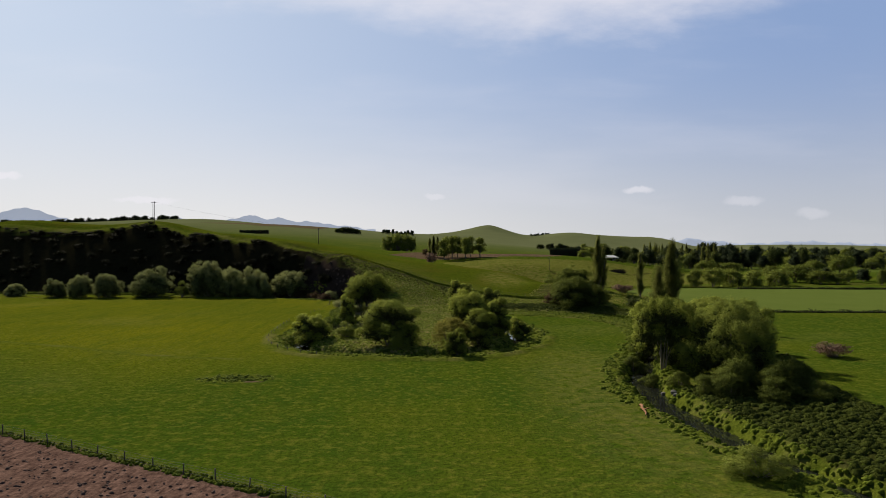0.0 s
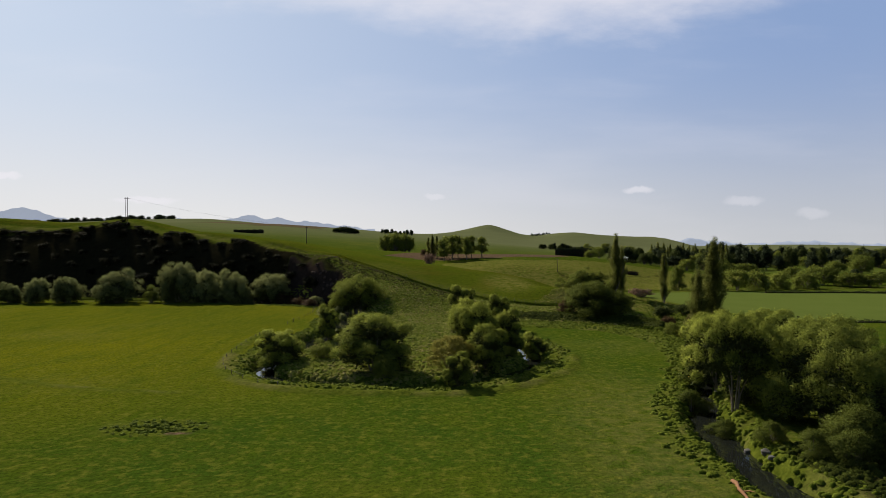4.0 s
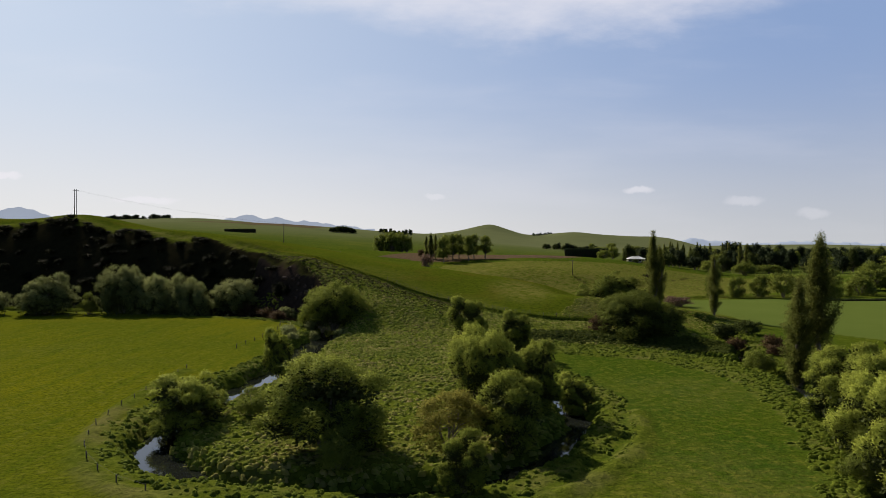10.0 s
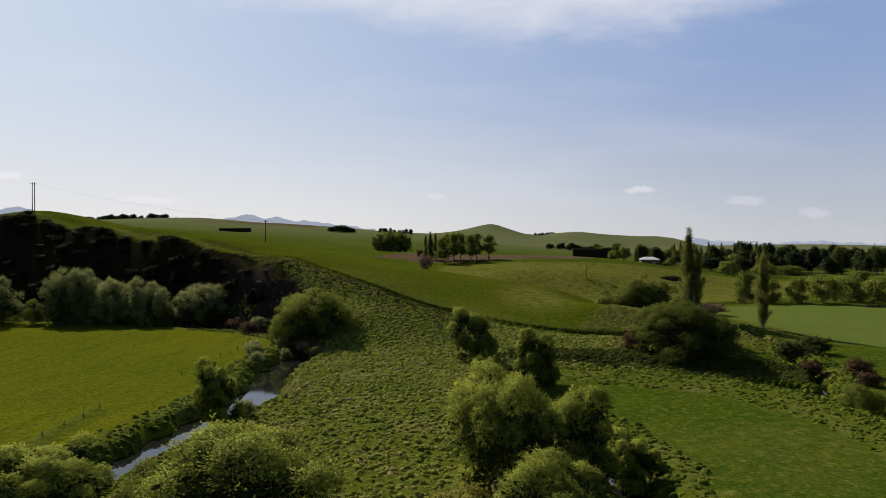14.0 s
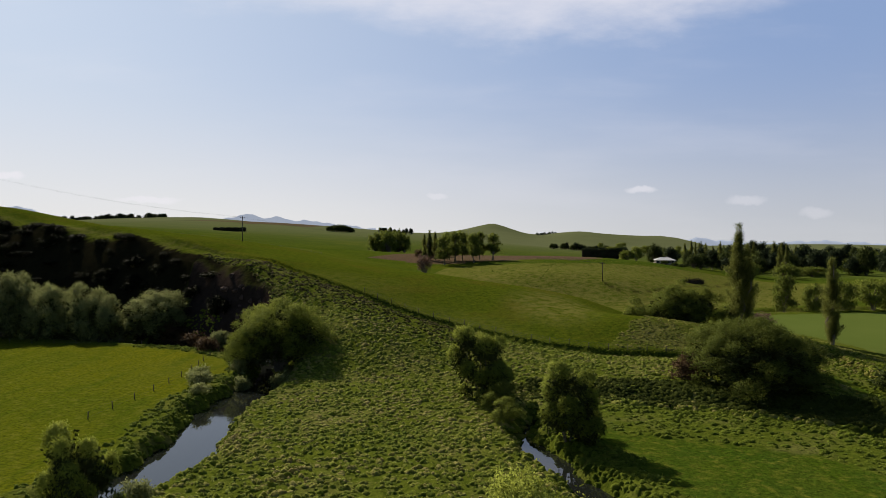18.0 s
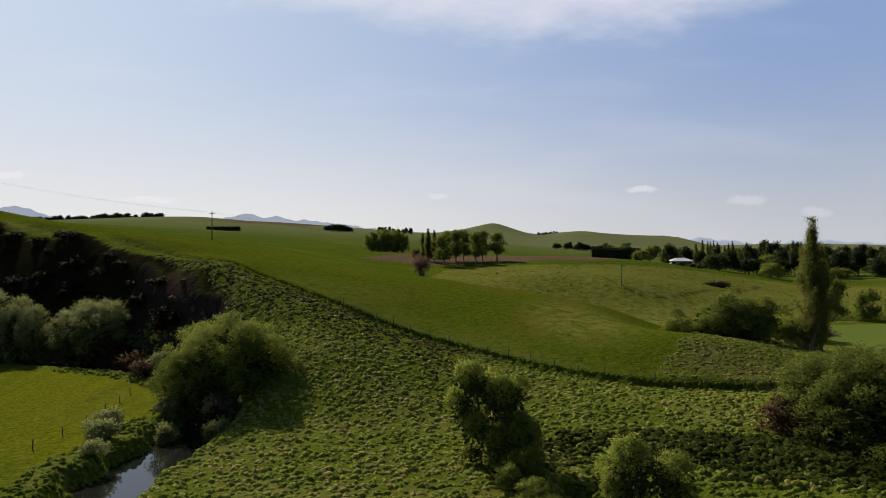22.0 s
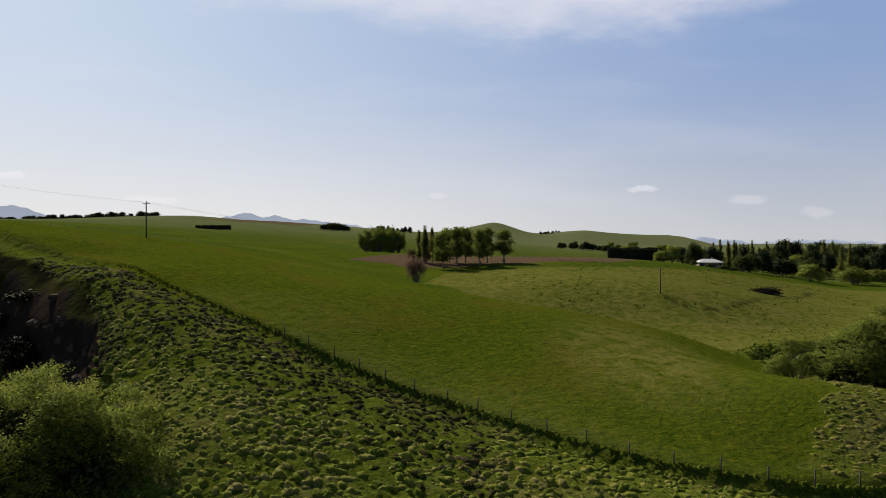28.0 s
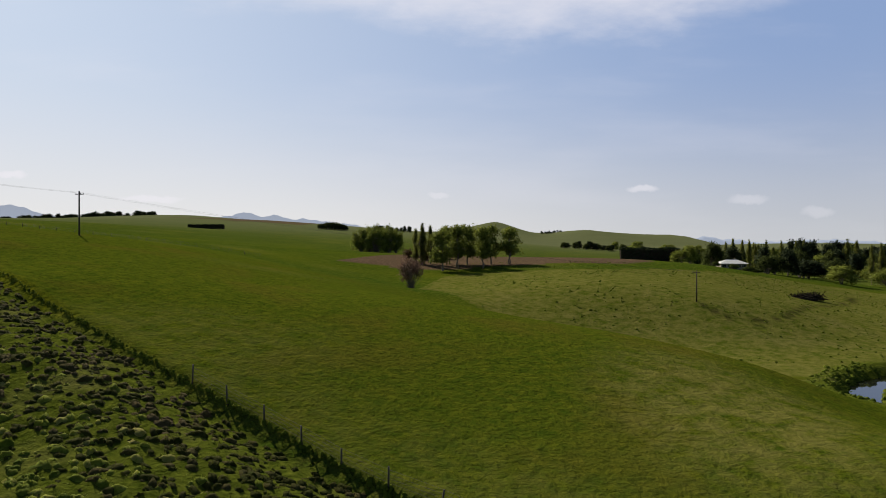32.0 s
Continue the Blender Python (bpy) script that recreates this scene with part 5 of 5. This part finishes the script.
def hedge(name, x0, y0, x1, y1, h, w, material, label, n_per=70, leaf=0.3, z=None, seed=0):
    """A clipped hedge: a dense body of leaves with flat faces."""
    rng = np.random.default_rng(seed)
    L = math.hypot(x1 - x0, y1 - y0)
    zc = land_z((x0 + x1) / 2, (y0 + y1) / 2) if z is None else z
    n = int(n_per * L)
    u, v, t = rng.uniform(0, L, n), rng.uniform(-w / 2, w / 2, n), rng.uniform(0, h, n)
    side = rng.integers(0, 4, n)
    v = np.where(side < 2, np.sign(v) * (w / 2 + rng.normal(0, 0.1, n)), v)
    t = np.where(side == 2, h + rng.normal(0, 0.15, n) + 0.25 * np.sin(u * 0.6), t)
    c = np.stack([u, v, t], -1)
    V, F = leaf_cards(c, rng.normal(size=(n, 3)), rng.normal(size=(n, 3)), leaf * rng.uniform(0.6, 1.4, n), leaf * 0.6 * rng.uniform(0.6, 1.4, n))
    root = new(name)
    root.matrix_basis = pose(x0, y0, zc - 0.4, 0, 0, math.degrees(math.atan2(y1 - y0, x1 - x0)))
    part("foliage", mesh_from("foliage", V, F, material), root)
    bm = block(L, w * 0.8, h * 0.92, 0.3)
    bmesh.ops.translate(bm, vec=(L / 2, 0, 0), verts=bm.verts)
    bm_part("core", bm, BRUSH, root)
    return tagged(root, label, "hedge")


hedge("hedge", -336, 1046, -287, 1040, 5.5, 4, LEAF_PINE, "clipped dark shelter hedge on the hill", 60, 0.6, seed=1)
hedge("hedge", 92, 545, 121, 541, 7, 4, LEAF_PINE, "clipped dark shelter hedge beside the house", 110, 0.45, seed=2)
hedge("hedge", 98, 209, 240, 204, 0.9, 1.6, LEAF_DARK, "low rough hedge between two fields", 40, 0.3, seed=3)
hedge("hedge", 150, 322, 260, 318, 1.2, 1.6, LEAF_DARK, "low dark hedge at the far side of the pale field", 40, 0.3, seed=4)


def house(x, y, turn):
    """A single-storey farmhouse with a white hip roof."""
    root = new("farmhouse")
    root.matrix_basis = pose(x, y, land_z(x, y) - 0.2, 0, 0, turn)
    bm_part("wall", block(11.5, 7, 2.7, 0.05), HOUSE_WALL, root)
    bm = bmesh.new()
    e, zr = 0.7, 2.7
    v = [bm.verts.new(c) for c in ((-5.75 - e, -3.5 - e, zr), (5.75 + e, -3.5 - e, zr), (5.75 + e, 3.5 + e, zr), (-5.75 - e, 3.5 + e, zr), (-2.6, 0, zr + 1.8), (2.6, 0, zr + 1.8))]
    for q in ((0, 1, 5, 4), (2, 3, 4, 5), (1, 2, 5), (3, 0, 4), (3, 2, 1, 0)):
        bm.faces.new([v[i] for i in q])
    roof = bm_part("roof", bm, ROOF, root, "white painted hip roof")
    bm_part("ridge_cap", block(5.2, 0.3, 0.1, 0.02), ROOF, roof, m=pose(0, 0, zr + 1.75))
    bm_part("chimney", block(0.7, 0.7, 1.6, 0.03), HOUSE_WALL, roof, m=pose(1.8, 0.8, zr + 0.9))
    for xx in (-4.4, -2.0, 2.2, 4.4):
        w_ = bm_part("window", block(1.6, 0.12, 1.3, 0.02), GLASS, root, m=pose(xx, -3.53, 0.95))
        bm_part("window_frame", block(1.8, 0.08, 0.08, 0.01), ROOF, w_, m=pose(0, -0.03, -0.06))
        bm_part("mullion", block(0.06, 0.08, 1.3, 0.01), ROOF, w_, m=pose(0, -0.05, 0))
    d_ = bm_part("door", block(0.95, 0.12, 2.05, 0.02), BRUSH, root, "dark panelled front door", m=pose(0.2, -3.53, 0.1))
    bm_part("door_handle", block(0.05, 0.08, 0.12, 0.01), WIRE, d_, m=pose(0.36, -0.08, 1.0))
    return tagged(root, "single-storey pale farmhouse with a white roof", "house")


house(137, 518, -6)
for key, x, y, h, w, lab in (("farwillow", 118, 530, 6.5, 11, "rounded light green garden tree"), ("round", 141, 548, 13, 11, "dark garden tree behind the farmhouse"),
                             ("farwillow", 128, 545, 10, 10, "leafy garden tree near the farmhouse"), ("pine", 153, 552, 12, 12, "dark pine in the farmhouse garden"), ("round", 160, 530, 9, 12, "dark garden tree beside the farmhouse"),
                             ("round", 168, 538, 10, 13, "dark garden tree beside the farmhouse"), ("round", 127, 512, 2.5, 4, "dark garden shrub in front of the farmhouse"),
                             ("round", 134, 509, 2.4, 5, "dark garden shrub in front of the farmhouse"), ("round", 140, 508.5, 2.2, 5, "dark garden shrub in front of the farmhouse"), ("pine", 178, 545, 14, 12, "dark pine in the farmhouse garden"), ("farwillow", 190, 520, 9, 14, "leafy tree below the farmhouse"), ("round", 146, 511, 2.2, 6, "dark garden shrub in front of the farmhouse")):
    grow(key, x, y, h, w, lab)

# a heap of brushwood on the mound
rng_b = np.random.default_rng(5)
heap = new("brush_heap")
heap.matrix_basis = pose(115, 416, land_z(115, 416) - 0.2)
sticks = [bough(rng_b, (rng_b.uniform(-5, 5), rng_b.uniform(-3, 3), rng_b.uniform(0, 0.6)), (rng_b.uniform(-5.4, 5.4), rng_b.uniform(-3.2, 3.2), rng_b.uniform(0.2, 2.0)), 0.16, 0.05, 0.02, 4) for i in range(150)]
part("brushwood", mesh_from("brushwood", *join(sticks), BRUSH, True), heap)
part("dead_foliage", mesh_from("dead_foliage", *blob_leaves(rng_b, [[-3, 0, 0.5], [0, 0.4, 0.8], [3, 0, 0.5], [1.5, -1, 0.4], [-1.5, -0.8, 0.5]], [1.7, 2.0, 1.7, 1.5, 1.5], 1500, 0.3, 0, 0.6, 0.2), BRUSH), heap)
tagged(heap, "dark heap of dead brushwood on the grassy mound", "brush heap")

# bare earth and clods where the end of the bluff has slipped
slip = new("eroded_bank")
slip.matrix_basis = pose(-42, 266, 0)
er = np.random.default_rng(23)
for i in range(24):
    t = er.uniform(0, 1)
    x, y = -36.5 - 12 * t + er.normal(0, 0.8), 260 + 13 * t + er.normal(0, 1.0)
    bm = bmesh.new()
    bmesh.ops.create_icosphere(bm, subdivisions=2, radius=1)
    sx, sy, sz = er.uniform(0.3, 0.9), er.uniform(0.3, 0.7), er.uniform(0.3, 0.7)
    for v in bm.verts:
        k_ = 1 + 0.35 * math.sin(v.co.x * 4 + i) * math.cos(v.co.y * 5 + 2 * i) + 0.15 * math.sin(v.co.z * 9 + i)
        v.co = Vector((v.co.x * sx * k_, v.co.y * sy * k_, v.co.z * sz * k_))
    bm_part("clod", bm, EARTH, slip, m=pose(x + 42, y - 266, land_z(x, y), er.uniform(-20, 20), er.uniform(-20, 20), er.uniform(0, 360)))
tagged(slip, "bare pinkish earth clods on the slipped bluff end", "bank")

# grey stones in the stream under the tall willows
k = Mat("stream_stone")
STONE = k.done(k.mix(k.noise(1.8, 5, 0.65), (0.04, 0.04, 0.038), (0.12, 0.118, 0.112)), 0.85, 0.25)
k.bump(k.noise(5, 5, 0.65), 0.6, 0.06)
stone_rng = np.random.default_rng(61)
for x, y, r_ in ((34.8, 99.5, 0.55), (35.3, 96.4, 0.6), (34.6, 94.0, 0.4)):
    bm = bmesh.new()
    bmesh.ops.create_icosphere(bm, subdivisions=3, radius=r_)
    ph = stone_rng.uniform(0, 6.28, 3)
    for v in bm.verts:
        q = v.co / r_
        v.co *= 1 + 0.16 * math.sin(3.1 * q.x + ph[0]) * math.cos(2.7 * q.y + ph[1]) + 0.09 * math.sin(6.3 * q.z + ph[2])
        v.co.z *= 0.62
    me = bpy.data.meshes.new("boulder")
    bm.to_mesh(me)
    bm.free()
    me.materials.append(STONE)
    me.polygons.foreach_set("use_smooth", np.ones(len(me.polygons), bool))
    ob = new("boulder", me)
    ob.matrix_basis = pose(x, y, max(land_z(x, y), WATER_LEVEL - 0.2) + 0.12, 0, 0, stone_rng.uniform(0, 360))
    tagged(ob, "grey rounded stone at the water under the willows", "stone", "stones in the stream")

# a log shape added in place of reddish eroded bank at the stream edge
k = Mat("bank_streak_wood")
STREAK_WOOD = k.done(k.mix(k.noise(3, 4, 0.6, None, (1, 1, 5)), (0.16, 0.075, 0.035), (0.36, 0.2, 0.11)), 0.85, 0.1)
log = new("fallen_log")
log.matrix_basis = pose(27.0, 86.3, land_z(27.0, 86.3) + 0.15)
log_rng = np.random.default_rng(41)
part("trunk", mesh_from("streak_trunk", *bough(log_rng, (0, 0, 0), (-1.11, -5.56, 0.1), 0.22, 0.1, 0.03, 7), STREAK_WOOD, True), log)
part("branch", mesh_from("streak_branch", *bough(log_rng, (-0.56, -2.78, 0.1), (-0.09, -4.44, 0.7), 0.09, 0.03, 0.05, 4), STREAK_WOOD, True), log)
tagged(log, "reddish log shape standing in for eroded bank at the stream edge", "log")

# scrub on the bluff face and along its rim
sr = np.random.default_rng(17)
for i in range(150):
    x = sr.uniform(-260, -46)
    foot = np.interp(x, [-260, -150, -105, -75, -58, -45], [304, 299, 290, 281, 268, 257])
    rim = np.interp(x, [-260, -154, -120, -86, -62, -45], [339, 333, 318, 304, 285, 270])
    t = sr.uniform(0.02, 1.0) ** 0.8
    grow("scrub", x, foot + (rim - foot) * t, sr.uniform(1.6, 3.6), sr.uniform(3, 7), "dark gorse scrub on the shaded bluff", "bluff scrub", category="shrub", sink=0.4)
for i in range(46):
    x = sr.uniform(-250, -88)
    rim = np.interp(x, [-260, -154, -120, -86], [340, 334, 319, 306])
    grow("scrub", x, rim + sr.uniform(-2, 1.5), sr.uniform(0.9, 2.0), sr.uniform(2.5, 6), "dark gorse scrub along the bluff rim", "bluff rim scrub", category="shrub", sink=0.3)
for x, y, h, w in ((-49, 262, 4, 7), (-54, 266, 5, 8), (-45, 258, 3, 5), (-60, 271, 5, 8), (-47, 255, 3, 5)):
    grow("redbush", x, y, h, w, "dark reddish shrub at the foot of the bluff", "foot of bluff shrubs", category="shrub")


# far mountains behind everything
def range_of_hills(name, x0, x1, y, peaks, base, seed, label):
    """A long ridge with summits (x, height, half width), as a solid shape."""
    rng = np.random.default_rng(seed)
    xs = np.linspace(x0, x1, 260)
    h = np.full(xs.shape, base)
    for px_, ph, pw in peaks:
        h = np.maximum(h, base + (ph - base) * np.clip(1 - np.abs(xs - px_) / pw, 0, 1) ** 1.1)
    h = h + 5 * np.sin(xs / 37 + seed) + 3 * np.sin(xs / 15) + rng.normal(0, 0.8, xs.shape)
    rows_ = [(0.0, -60), (0.55, -25), (1.0, 0), (0.5, 40), (0.0, 70)]
    V = np.concatenate([np.column_stack([xs, np.full(xs.shape, y + dy_), np.where(f_ > 0, h * f_, -20)]) for f_, dy_ in rows_])
    n = len(xs)
    F = np.array([(r_ * n + i, r_ * n + i + 1, (r_ + 1) * n + i + 1, (r_ + 1) * n + i) for r_ in range(len(rows_) - 1) for i in range(n - 1)])
    return tagged(new(name, mesh_from(name, V, F, HAZED_MOUNTAIN, True)), label, "mountains", kind="structure")


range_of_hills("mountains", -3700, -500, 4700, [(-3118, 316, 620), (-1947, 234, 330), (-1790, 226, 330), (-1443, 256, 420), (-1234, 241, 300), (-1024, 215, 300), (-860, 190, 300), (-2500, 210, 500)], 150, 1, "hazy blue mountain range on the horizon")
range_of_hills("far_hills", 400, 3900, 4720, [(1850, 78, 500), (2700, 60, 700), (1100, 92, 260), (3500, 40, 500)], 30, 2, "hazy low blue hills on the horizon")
